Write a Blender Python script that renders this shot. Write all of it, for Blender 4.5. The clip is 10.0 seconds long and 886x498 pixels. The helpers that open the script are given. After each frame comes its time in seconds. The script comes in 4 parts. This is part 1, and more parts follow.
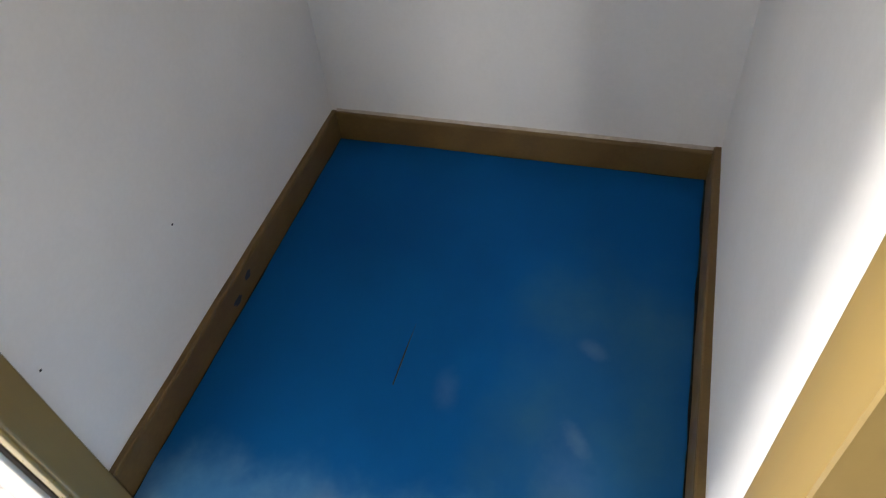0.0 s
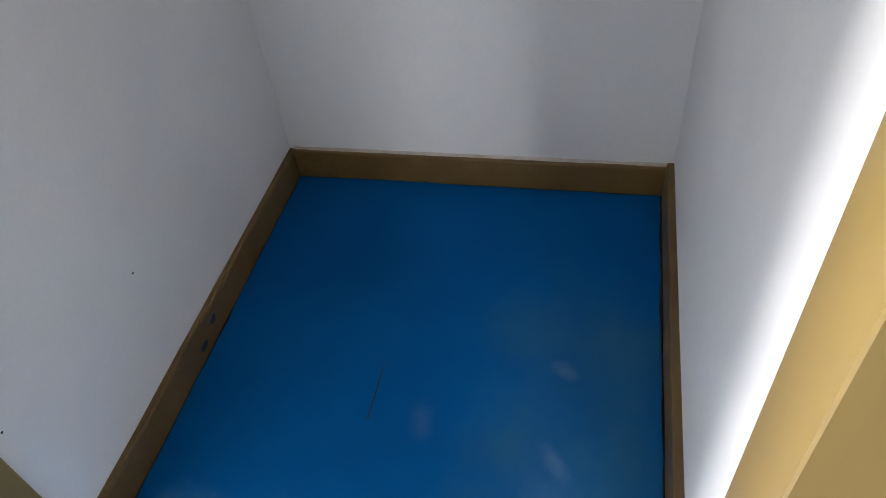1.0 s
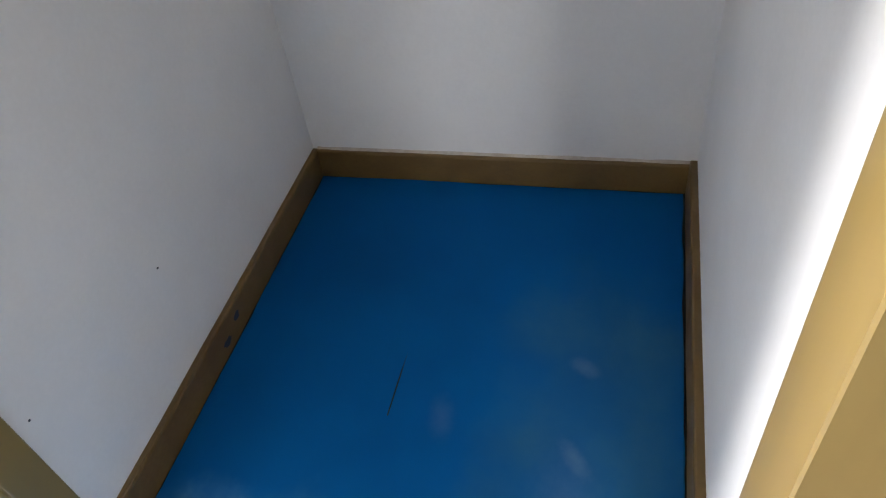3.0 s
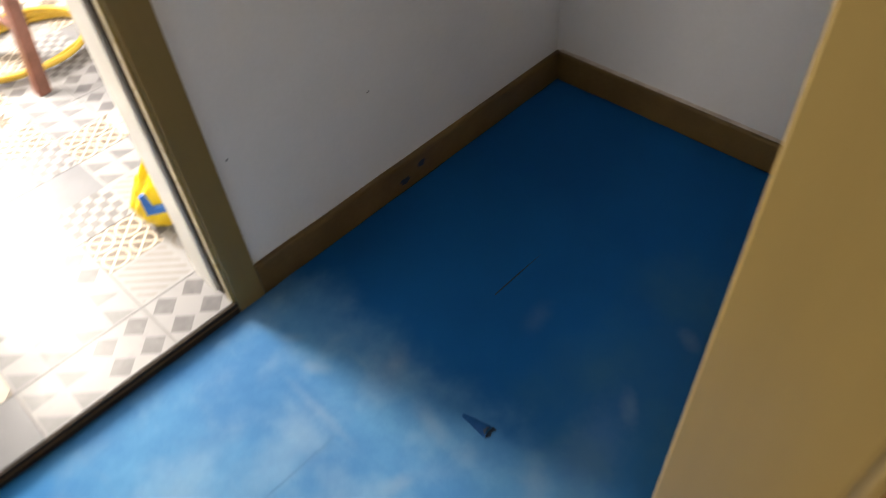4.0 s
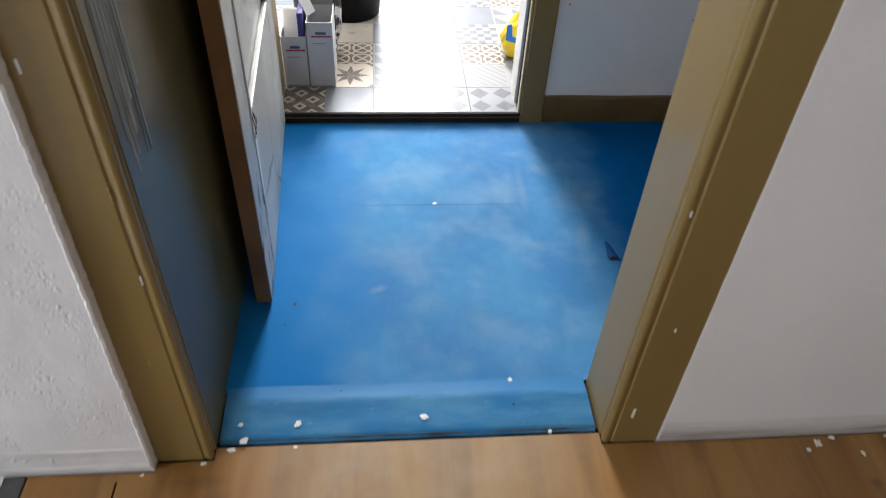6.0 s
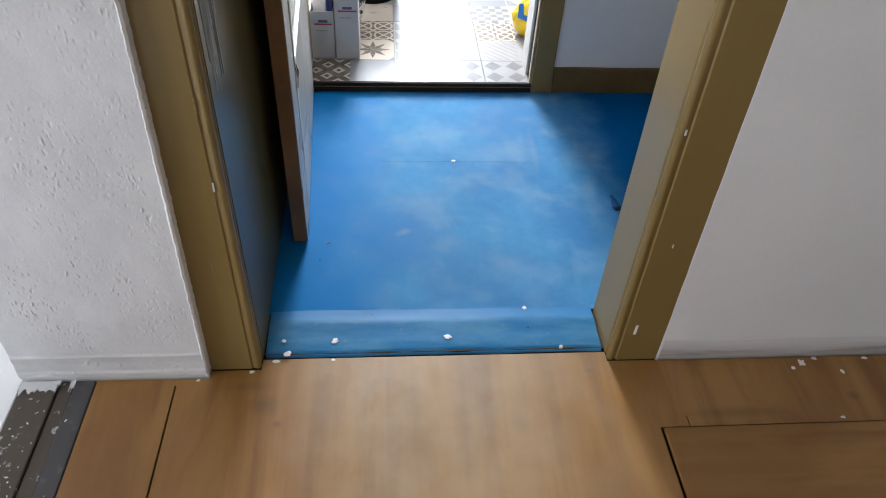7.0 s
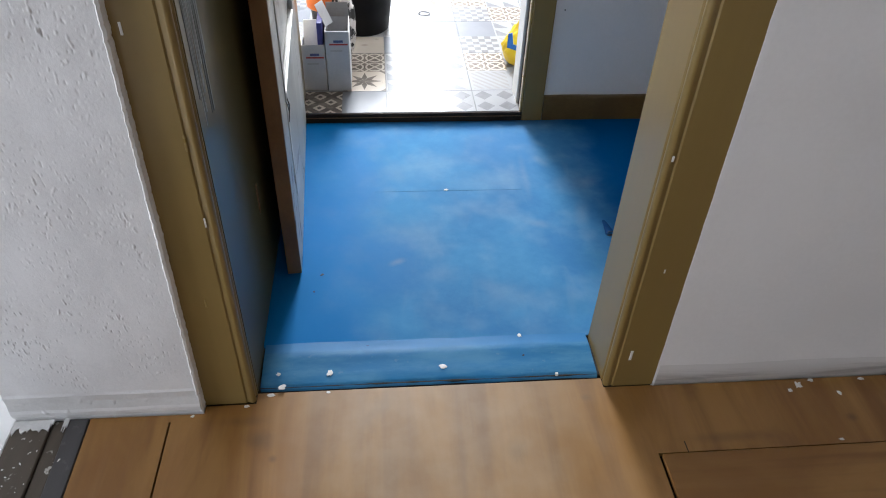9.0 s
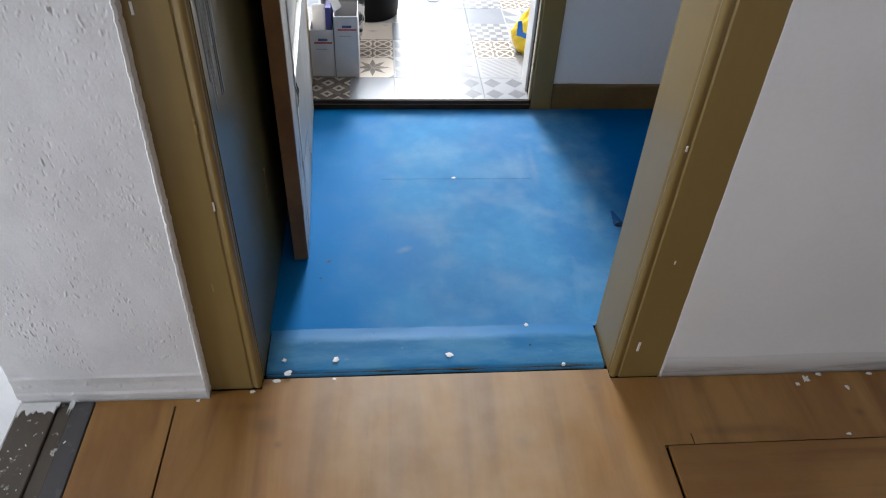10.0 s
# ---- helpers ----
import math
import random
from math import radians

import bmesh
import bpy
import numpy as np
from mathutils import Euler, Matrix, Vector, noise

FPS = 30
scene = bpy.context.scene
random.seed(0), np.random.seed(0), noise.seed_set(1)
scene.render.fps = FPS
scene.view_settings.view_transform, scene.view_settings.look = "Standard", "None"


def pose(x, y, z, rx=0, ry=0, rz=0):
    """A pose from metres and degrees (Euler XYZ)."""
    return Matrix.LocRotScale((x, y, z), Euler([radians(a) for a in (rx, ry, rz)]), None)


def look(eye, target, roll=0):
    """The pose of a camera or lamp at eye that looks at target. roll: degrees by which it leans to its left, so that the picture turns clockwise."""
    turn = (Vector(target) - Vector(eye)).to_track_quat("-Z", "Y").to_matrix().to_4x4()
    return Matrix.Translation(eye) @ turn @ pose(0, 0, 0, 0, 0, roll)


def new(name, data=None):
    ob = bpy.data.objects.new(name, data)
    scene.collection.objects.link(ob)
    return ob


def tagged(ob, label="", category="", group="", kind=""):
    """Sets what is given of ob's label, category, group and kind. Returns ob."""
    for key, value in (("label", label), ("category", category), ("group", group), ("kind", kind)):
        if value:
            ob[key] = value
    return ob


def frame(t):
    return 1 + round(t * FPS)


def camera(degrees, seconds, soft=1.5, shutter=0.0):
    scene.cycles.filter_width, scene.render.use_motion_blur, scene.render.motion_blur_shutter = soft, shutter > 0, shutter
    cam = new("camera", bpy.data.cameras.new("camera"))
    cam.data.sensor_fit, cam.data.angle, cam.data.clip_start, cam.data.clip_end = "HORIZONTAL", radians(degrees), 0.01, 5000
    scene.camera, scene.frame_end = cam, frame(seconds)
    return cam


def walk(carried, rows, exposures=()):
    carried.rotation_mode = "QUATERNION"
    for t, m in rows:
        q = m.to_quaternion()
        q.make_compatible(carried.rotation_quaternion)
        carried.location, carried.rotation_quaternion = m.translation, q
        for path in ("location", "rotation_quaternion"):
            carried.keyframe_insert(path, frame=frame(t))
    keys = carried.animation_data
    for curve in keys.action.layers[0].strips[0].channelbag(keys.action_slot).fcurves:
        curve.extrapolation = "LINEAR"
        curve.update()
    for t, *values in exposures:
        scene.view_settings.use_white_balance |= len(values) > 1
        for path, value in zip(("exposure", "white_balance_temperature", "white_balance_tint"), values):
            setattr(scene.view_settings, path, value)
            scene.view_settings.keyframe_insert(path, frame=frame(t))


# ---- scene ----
cam = camera(63.8, 10.0, soft=1.0, shutter=0.5)
PATH = [
    (0, (0.475, 0.346, 1.346), (1.767, 0.814, -0.107), -6.3),
    (0.5, (0.472, 0.349, 1.345), (1.82, 0.756, -0.075), -6.2),
    (1, (0.472, 0.344, 1.351), (1.844, 0.727, -0.052), -6.9),
    (1.5, (0.471, 0.336, 1.349), (1.846, 0.742, -0.045), -8.7),
    (2, (0.476, 0.335, 1.355), (1.849, 0.742, -0.04), -9.0),
    (3.3, (0.446, 0.319, 1.332), (1.813, 0.834, -0.034), -8.6),
    (3.5, (0.439, 0.247, 1.328), (1.706, 0.974, -0.038), -9.7),
    (3.8, (0.424, 0.121, 1.302), (1.473, 1.085, -0.102), -7.0),
    (4, (0.436, 0.062, 1.355), (1.351, 1.06, -0.117), -5.3),
    (4.2, (0.416, -0.03, 1.315), (1.264, 1.053, -0.137), -5.1),
    (4.5, (0.375, -0.151, 1.292), (1.08, 1.037, -0.154), -4.9),
    (4.8, (0.305, -0.307, 1.262), (0.938, 0.919, -0.186), -1.2),
    (5, (0.278, -0.384, 1.285), (0.793, 0.885, -0.172), -1.5),
    (5.2, (0.274, -0.462, 1.292), (0.712, 0.866, -0.138), -1.3),
    (5.5, (0.307, -0.586, 1.297), (0.611, 0.814, -0.098), 1.2),
    (5.8, (0.328, -0.721, 1.296), (0.551, 0.726, -0.067), 4.2),
    (6, (0.349, -0.79, 1.304), (0.514, 0.664, -0.059), 3.4),
    (7.3, (0.274, -1.047, 1.299), (0.433, 0.433, -0.037), 3.5),
    (7.5, (0.284, -1.047, 1.304), (0.44, 0.445, -0.019), 2.8),
    (8, (0.296, -1.055, 1.319), (0.481, 0.478, 0.048), 2.9),
    (8.5, (0.302, -1.052, 1.321), (0.474, 0.474, 0.04), 2.5),
    (9, (0.295, -1.028, 1.308), (0.462, 0.489, 0.015), 2.4),
    (9.5, (0.294, -1.025, 1.31), (0.458, 0.489, 0.014), 2.3),
    (10, (0.283, -1.022, 1.299), (0.442, 0.476, -0.017), 3.1),
]
walk(cam, [(t, look(eye, target, roll)) for t, eye, target, roll in PATH], exposures=[(0, 0.72, 6950, 11), (1, 0.63, 6350, 11), (3.3, 0.70, 6600, 11), (3.55, 0.72, 6900, 12), (3.8, 0.14, 7600, 14), (4.1, -0.06, 7600, 14), (4.5, -0.18, 7200, 13), (5.2, -0.12, 7000, 12), (6.2, -0.10, 6150, 10), (7.5, -0.1, 6050, 10), (8.5, -0.24, 5980, 10), (10, -0.24, 5980, 10)])

# ---- light ----
world = bpy.data.worlds.new("sky")
scene.world = world
world.use_nodes = True
_n = world.node_tree.nodes
_sky = _n.new("ShaderNodeTexSky")
_sky.sky_type = "NISHITA"
_sky.sun_disc = False
_sky.sun_elevation, _sky.sun_rotation = radians(48), radians(15)
world.node_tree.links.new(_sky.outputs[0], _n["Background"].inputs[0])
_n["Background"].inputs[1].default_value = 0.1


def window_light(name, m, width, height, watts, colour):
    lamp = bpy.data.lights.new(name, "AREA")
    lamp.shape, lamp.size, lamp.size_y, lamp.energy, lamp.color = "RECTANGLE", width, height, watts, colour
    ob = new(name, lamp)
    ob.matrix_world = m
    return ob


sun_data = bpy.data.lights.new("sun", "SUN")
sun_data.energy, sun_data.angle, sun_data.color = 1.2, radians(12), (1.0, 0.96, 0.9)
sun = new("sun", sun_data)
sun.matrix_world = look((0.9, 9, 10), (0.7, 1, 1))
KITCHEN_W, SIDE_W, REAR_W = 212.0, 57.0, 6.0
window_light("kitchen_window_light", look((0.42, 3.77, 1.70), (0.50, 0.9, 0.0)), 0.66, 1.30, KITCHEN_W, (1.0, 0.985, 0.965))
window_light("room_side_light", look((-2.98, -1.21, 1.45), (0, -0.35, 0.9)), 0.90, 1.45, SIDE_W, (0.97, 0.985, 1.0))
# added fill lamp at the back wall, there to brighten room and far wall
window_light("rear_fill_light", look((-1.9, -4.18, 1.45), (0.6, 0, 0.9)), 1.3, 1.3, REAR_W, (0.97, 0.985, 1.0))


# ---- materials ----
class Sock:
    """A node output with arithmetic."""

    def __init__(self, tree, out):
        self.tree, self.out = tree, out

    def op(self, kind, *others):
        node = self.tree.nodes.new("ShaderNodeMath")
        node.operation = kind
        for i, v in enumerate((self, *others)):
            if isinstance(v, Sock):
                self.tree.links.new(v.out, node.inputs[i])
            else:
                node.inputs[i].default_value = v
        return Sock(self.tree, node.outputs[0])

    def __add__(self, o): return self.op("ADD", o)
    def __sub__(self, o): return self.op("SUBTRACT", o)
    def __mul__(self, o): return self.op("MULTIPLY", o)
    def lt(self, o): return self.op("LESS_THAN", o)
    def gt(self, o): return self.op("GREATER_THAN", o)
    def abs(self): return self.op("ABSOLUTE")
    def frac(self): return self.op("FRACT")
    def either(self, o): return self.op("MAXIMUM", o)
    def both(self, o): return self.op("MINIMUM", o)


class Mat:
    """A principled material under construction."""

    def __init__(self, name, rough=0.6, metal=0.0, spec=0.5):
        self.m = bpy.data.materials.new(name)
        self.m.use_nodes = True
        self.t = self.m.node_tree
        self.b = self.t.nodes["Principled BSDF"]
        self.b.inputs["Roughness"].default_value = rough
        self.b.inputs["Metallic"].default_value = metal
        self.b.inputs["Specular IOR Level"].default_value = spec

    def coord(self, kind="Object", scale=(1, 1, 1), move=(0, 0, 0)):
        c = self.t.nodes.new("ShaderNodeTexCoord")
        p = self.t.nodes.new("ShaderNodeMapping")
        p.inputs["Scale"].default_value = scale
        p.inputs["Location"].default_value = move
        self.t.links.new(c.outputs[kind], p.inputs[0])
        return p.outputs[0]

    def noise(self, scale, detail=4, stretch=(1, 1, 1), rough=0.55, kind="Object", distort=0.0):
        n = self.t.nodes.new("ShaderNodeTexNoise")
        n.inputs["Scale"].default_value, n.inputs["Detail"].default_value = scale, detail
        n.inputs["Roughness"].default_value, n.inputs["Distortion"].default_value = rough, distort
        self.t.links.new(self.coord(kind, stretch), n.inputs["Vector"])
        return Sock(self.t, n.outputs["Fac"])

    def ramp(self, s, lo, hi, a=0.0, b=1.0):
        n = self.t.nodes.new("ShaderNodeMapRange")
        n.interpolation_type = "SMOOTHSTEP"
        self.t.links.new(s.out, n.inputs[0])
        for i, v in enumerate((lo, hi, a, b)):
            n.inputs[i + 1].default_value = v
        return Sock(self.t, n.outputs[0])

    def mix(self, fac, a, b):
        n = self.t.nodes.new("ShaderNodeMix")
        n.data_type = "RGBA"
        for sock, v in ((n.inputs[0], fac), (n.inputs[6], a), (n.inputs[7], b)):
            if isinstance(v, Sock):
                self.t.links.new(v.out, sock)
            elif isinstance(v, tuple):
                sock.default_value = (*v[:3], 1)
            else:
                sock.default_value = v
        return Sock(self.t, n.outputs[2])

    def colour(self, c):
        if isinstance(c, Sock):
            self.t.links.new(c.out, self.b.inputs["Base Color"])
        else:
            self.b.inputs["Base Color"].default_value = (*c, 1)
        return self

    def gloss(self, s):
        self.t.links.new(s.out, self.b.inputs["Roughness"])
        return self

    def bump(self, s, strength=0.2, distance=0.002):
        n = self.t.nodes.new("ShaderNodeBump")
        n.inputs["Strength"].default_value, n.inputs["Distance"].default_value = strength, distance
        self.t.links.new(s.out, n.inputs["Height"])
        self.t.links.new(n.outputs[0], self.b.inputs["Normal"])
        return self


def painted(name, base, other, rough, scale=6.0, grain=120.0, bump=0.15, amount=1.0, spec=0.5):
    """Paint or plaster with large stains and fine grain."""
    m = Mat(name, rough, spec=spec)
    big, fine = m.noise(scale, 5), m.noise(grain, 3)
    m.colour(m.mix(m.ramp(big * 0.75 + fine * 0.25, 0.36, 0.66, 0, amount), base, other))
    m.gloss(m.ramp(m.noise(scale * 2.3, 4), 0.3, 0.7, rough * 0.88, min(1, rough * 1.12)))
    return m.bump(fine * 0.4 + m.noise(grain * 0.2, 4) * 0.6, bump, 0.002)


white_wall = painted("white_wall_paint", (0.86, 0.85, 0.845), (0.81, 0.80, 0.795), 0.75, 2.5, 90, 0.12).m
ceiling_paint = painted("ceiling_paint", (0.87, 0.87, 0.86), (0.83, 0.83, 0.82), 0.8, 2.0, 60, 0.1).m
plaster = painted("rough_plaster", (0.78, 0.77, 0.77), (0.70, 0.69, 0.69), 0.8, 7, 220, 0.35).m
skirting_plaster = painted("bare_plaster_band", (0.70, 0.69, 0.68), (0.58, 0.57, 0.56), 0.7, 9, 160, 0.2).m
olive_bead = painted("olive_bead_paint", (0.36, 0.27, 0.10), (0.27, 0.19, 0.07), 0.3, 12, 90, 0.1).m
white_frame = painted("white_frame_paint", (0.76, 0.75, 0.70), (0.66, 0.64, 0.58), 0.4, 5, 90, 0.1).m
skirting_brown = painted("brown_skirting_paint", (0.175, 0.108, 0.033), (0.13, 0.077, 0.023), 0.42, 7, 110, 0.15).m
caulk_mat = painted("old_filler", (0.62, 0.56, 0.50), (0.48, 0.41, 0.36), 0.8, 25, 200, 0.3).m
edge_brown = painted("brown_edge_paint", (0.215, 0.110, 0.038), (0.155, 0.078, 0.028), 0.5, 8, 130, 0.2).m
dark_wood = painted("dark_threshold_wood", (0.022, 0.016, 0.012), (0.040, 0.028, 0.02), 0.75, 14, 120, 0.3, spec=0.2).m
subfloor_mat = painted("dark_subfloor", (0.02, 0.018, 0.016), (0.035, 0.03, 0.025), 0.9, 10, 120, 0.3).m
fleck_mat = painted("white_paint_fleck", (0.82, 0.81, 0.79), (0.70, 0.69, 0.66), 0.6, 60, 300, 0.2).m
black_speck = painted("dark_speck", (0.012, 0.016, 0.03), (0.02, 0.02, 0.03), 0.6, 60, 300, 0.2).m
# darker copy of the sheet blue: shade painted in for the lifted blister
blister_mat = painted("shaded_blue_sheet", (0.002, 0.060, 0.215), (0.004, 0.075, 0.245), 0.7, 30, 200, 0.2, spec=0.15).m
tear_mat = painted("dark_blue_tear", (0.006, 0.022, 0.055), (0.010, 0.035, 0.085), 0.6, 60, 300, 0.2).m


def make_olive():
    """Ochre-olive gloss paint, brushed smooth."""
    m = Mat("olive_gloss_paint", 0.3, spec=0.5)
    tone = m.noise(1.8, 2, stretch=(1, 1, 0.5), rough=0.4)
    brush = m.noise(60, 2, stretch=(1, 1, 0.04), rough=0.4)
    c = m.mix(m.ramp(tone, 0.25, 0.75), (0.266, 0.184, 0.062), (0.236, 0.160, 0.053))
    m.colour(m.mix(m.ramp(brush, 0.3, 0.8, 0, 0.3), c, (0.215, 0.148, 0.052)))
    return m.bump(brush, 0.02, 0.001).m


olive = make_olive()


def make_blue():
    """Blue sheet flooring: satin, rubbed dull and greyish between the two doors, its pool of light painted paler."""
    m = Mat("blue_sheet_floor", 0.6, spec=0.06)
    sep = m.t.nodes.new("ShaderNodeSeparateXYZ")
    m.t.links.new(m.coord("Object"), sep.inputs[0])
    x, y = Sock(m.t, sep.outputs[0]), Sock(m.t, sep.outputs[1])
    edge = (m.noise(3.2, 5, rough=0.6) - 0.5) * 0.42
    # rubbed walked strip, painted paler as the light pool; bluer along leaf, past frame
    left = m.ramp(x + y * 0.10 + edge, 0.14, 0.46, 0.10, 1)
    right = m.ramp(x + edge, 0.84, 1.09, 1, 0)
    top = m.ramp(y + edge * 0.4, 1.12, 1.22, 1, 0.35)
    lit_way = left * right * top
    # worn patch by the near wall, greyed further as that wall's painted reflection
    ex, ey = (x - 1.28) * 1.25, (y - 0.33) * 2.5
    side = m.ramp((ex * ex + ey * ey).op("SQRT") + (m.noise(5, 4) - 0.5) * 0.7, 0.25, 0.75, 1, 0)
    cloud = m.ramp(m.noise(3.4, 3, rough=0.5, distort=0.1), 0.32, 0.68)
    puff = m.ramp(m.noise(8.0, 3, rough=0.45), 0.44, 0.72)
    fine = m.ramp(m.noise(30, 5, rough=0.7), 0.25, 0.75, 0.80, 1.0)
    drag = m.ramp(m.noise(16, 4, stretch=(1, 0.3, 1), distort=0.6), 0.56, 0.74)
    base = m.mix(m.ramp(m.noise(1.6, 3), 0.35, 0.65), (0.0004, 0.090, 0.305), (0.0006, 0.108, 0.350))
    # stronger blue beside the leaf: less trodden sheet, also lifted as if lit
    fresh_lit = m.ramp(x + edge * 0.6, 0.16, 0.50, 1, 0)
    base = m.mix(fresh_lit, base, (0.0008, 0.158, 0.450))
    c = m.mix(lit_way * (cloud * 0.40 + 0.52) * fine, base, (0.105, 0.315, 0.555))
    c = m.mix(lit_way * puff * fine * 0.30, c, (0.255, 0.410, 0.560))
    c = m.mix(lit_way * drag * 0.08, c, (0.28, 0.40, 0.50))
    c = m.mix(side * (cloud * 0.6 + 0.4) * fine * 0.58, c, (0.045, 0.155, 0.235))
    # single rubbed marks: place, half length, half width, turn, strength
    wob = (m.noise(40, 4) - 0.5) * 0.9
    for px, py, la, lb, tn, k in ((0.333, 0.457, 0.020, 0.009, 25, 0.75), (0.758, 0.612, 0.032, 0.016, -20, 0.70), (1.265, 0.66, 0.040, 0.020, 10, 0.20), (1.437, 0.363, 0.026, 0.016, 60, 0.34),
                                  (1.207, 0.368, 0.036, 0.014, 35, 0.36), (0.828, 0.947, 0.030, 0.014, -60, 0.55), (0.953, 0.818, 0.036, 0.022, 30, 0.42), (0.90, 0.65, 0.055, 0.018, 75, 0.50),
                                  (0.943, 0.41, 0.05, 0.024, 40, 0.42), (0.76, 0.86, 0.10, 0.010, 88, 0.40), (0.64, 0.83, 0.12, 0.05, 5, 0.45), (0.44, 0.92, 0.12, 0.07, 20, 0.30),
                                  (1.05, 0.36, 0.12, 0.05, 15, 0.22), (0.62, 0.30, 0.070, 0.040, 0, 0.30), (0.84, 1.06, 0.03, 0.012, -50, 0.35), (0.40, 0.60, 0.09, 0.06, 30, 0.25)):
        cs, sn = math.cos(radians(tn)), math.sin(radians(tn))
        ux, uy = x - px, y - py
        a, b = (ux * cs + uy * sn) * (1 / la), (uy * cs - ux * sn) * (1 / lb)
        mark = m.ramp((a * a + b * b).op("SQRT") + wob, 0.0, 1.9, k * 0.38, 0)
        c = m.mix(mark, c, (0.36, 0.45, 0.51))
    m.colour(c)
    m.gloss(m.ramp(lit_way * cloud + fine * 0.3, 0.1, 1.1, 0.56, 0.76))
    m.bump(m.noise(180, 2) + m.noise(7, 3) * 2.0, 0.05, 0.001)
    return m.m


def make_strip():
    """The sheet over the sill: a dull steel blue, stronger blue behind the crest."""
    m = Mat("dull_blue_strip", 0.5, spec=0.18)
    n = m.noise(9, 5, stretch=(0.5, 1.6, 1), rough=0.65)
    c = m.mix(m.ramp(n, 0.36, 0.66), (0.024, 0.170, 0.375), (0.072, 0.240, 0.425))
    c = m.mix(m.ramp(m.noise(45, 4), 0.64, 0.74, 0, 0.2), c, (0.30, 0.38, 0.45))
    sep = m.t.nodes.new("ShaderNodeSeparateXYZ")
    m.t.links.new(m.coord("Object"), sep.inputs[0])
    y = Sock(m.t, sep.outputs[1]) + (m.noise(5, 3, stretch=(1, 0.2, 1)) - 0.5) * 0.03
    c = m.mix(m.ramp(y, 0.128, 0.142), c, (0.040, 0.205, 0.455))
    m.colour(c)
    m.gloss(m.ramp(n, 0.3, 0.7, 0.40, 0.58))
    return m.bump(m.noise(26, 4), 0.10, 0.002).m


def make_laminate(name, turn):
    """Orange-brown wood: broad soft figure, dark streaks along the grain, a few handling stains."""
    m = Mat(name, 0.42, spec=0.6)
    def along(a, b):
        return (b, a, 1) if turn else (a, b, 1)
    figure = m.noise(3.2, 5, stretch=along(1.6, 0.35), rough=0.55, distort=1.2)
    streak = m.noise(11, 4, stretch=along(1, 0.09), rough=0.55, distort=0.5)
    fine = m.noise(70, 4, stretch=along(1, 0.05))
    blot = m.noise(5.5, 4, stretch=along(1, 0.6), distort=0.6)
    c = m.mix(m.ramp(figure, 0.34, 0.66), (0.225, 0.101, 0.0180), (0.350, 0.182, 0.046))
    c = m.mix(m.ramp(streak, 0.48, 0.72, 0, 0.75), c, (0.140, 0.057, 0.011))
    c = m.mix(m.ramp(streak, 0.46, 0.30, 0, 0.35), c, (0.37, 0.195, 0.075))
    c = m.mix(m.ramp(fine, 0.45, 0.8, 0, 0.25), c, (0.17, 0.075, 0.026))
    c = m.mix(m.ramp(blot, 0.62, 0.76, 0, 0.55), c, (0.115, 0.052, 0.021))
    info = m.t.nodes.new("ShaderNodeObjectInfo")
    c = m.mix(Sock(m.t, info.outputs["Random"]) * 0.35, c, (0.21, 0.090, 0.028))
    # handling stains: place, half length, half width, strength
    sep = m.t.nodes.new("ShaderNodeSeparateXYZ")
    m.t.links.new(m.coord("Object"), sep.inputs[0])
    x, y = Sock(m.t, sep.outputs[0]), Sock(m.t, sep.outputs[1])
    wob = (m.noise(25, 4) - 0.5) * 1.2
    for px, py, la, lb, k in ((0.02, -0.10, 0.030, 0.022, 0.45), (0.57, -0.16, 0.018, 0.030, 0.40), (0.30, -0.20, 0.025, 0.050, 0.22), (-0.02, -0.05, 0.05, 0.012, 0.3), (0.75, -0.03, 0.012, 0.008, 0.4),
                              (1.35, -0.12, 0.012, 0.010, 0.5), (1.05, -0.155, 0.09, 0.012, 0.4), (0.05, -0.15, 0.008, 0.008, 0.5)):
        a, b = (x - px) * (1 / la), (y - py) * (1 / lb)
        c = m.mix(m.ramp((a * a + b * b).op("SQRT") + wob, 0.0, 1.7, k, 0), c, (0.085, 0.045, 0.022))
    # pale pool of kitchen light before the doorway, painted into the boards
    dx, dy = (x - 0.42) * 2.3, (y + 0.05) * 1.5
    lit_pool = m.ramp((dx * dx + dy * dy).op("SQRT") + (m.noise(4, 4) - 0.5) * 0.5, 0.45, 1.10, 1, 0)
    c = m.mix(lit_pool * m.ramp(m.noise(12, 4), 0.2, 0.8, 0.22, 0.46), c, (0.46, 0.365, 0.25))
    m.colour(c)
    m.gloss(m.ramp(blot, 0.3, 0.7, 0.34, 0.5))
    m.bump(fine, 0.06, 0.001)
    return m.m


def make_boards(name, base, chip):
    """Dark floor boards spattered with flaking white paint."""
    m = Mat(name, 0.55)
    n = m.noise(48, 5, rough=0.62)
    zone = m.noise(9, 3)
    spots = m.ramp(n, 0.60, 0.625) * m.ramp(zone, 0.46, 0.56)
    streak = m.noise(40, 4, stretch=(1, 0.12, 1))
    c = m.mix(streak, base, tuple(v * 1.7 for v in base))
    m.colour(m.mix(spots * chip, c, (0.55, 0.52, 0.48)))
    return m.bump(streak + spots * 2.0, 0.25, 0.002).m


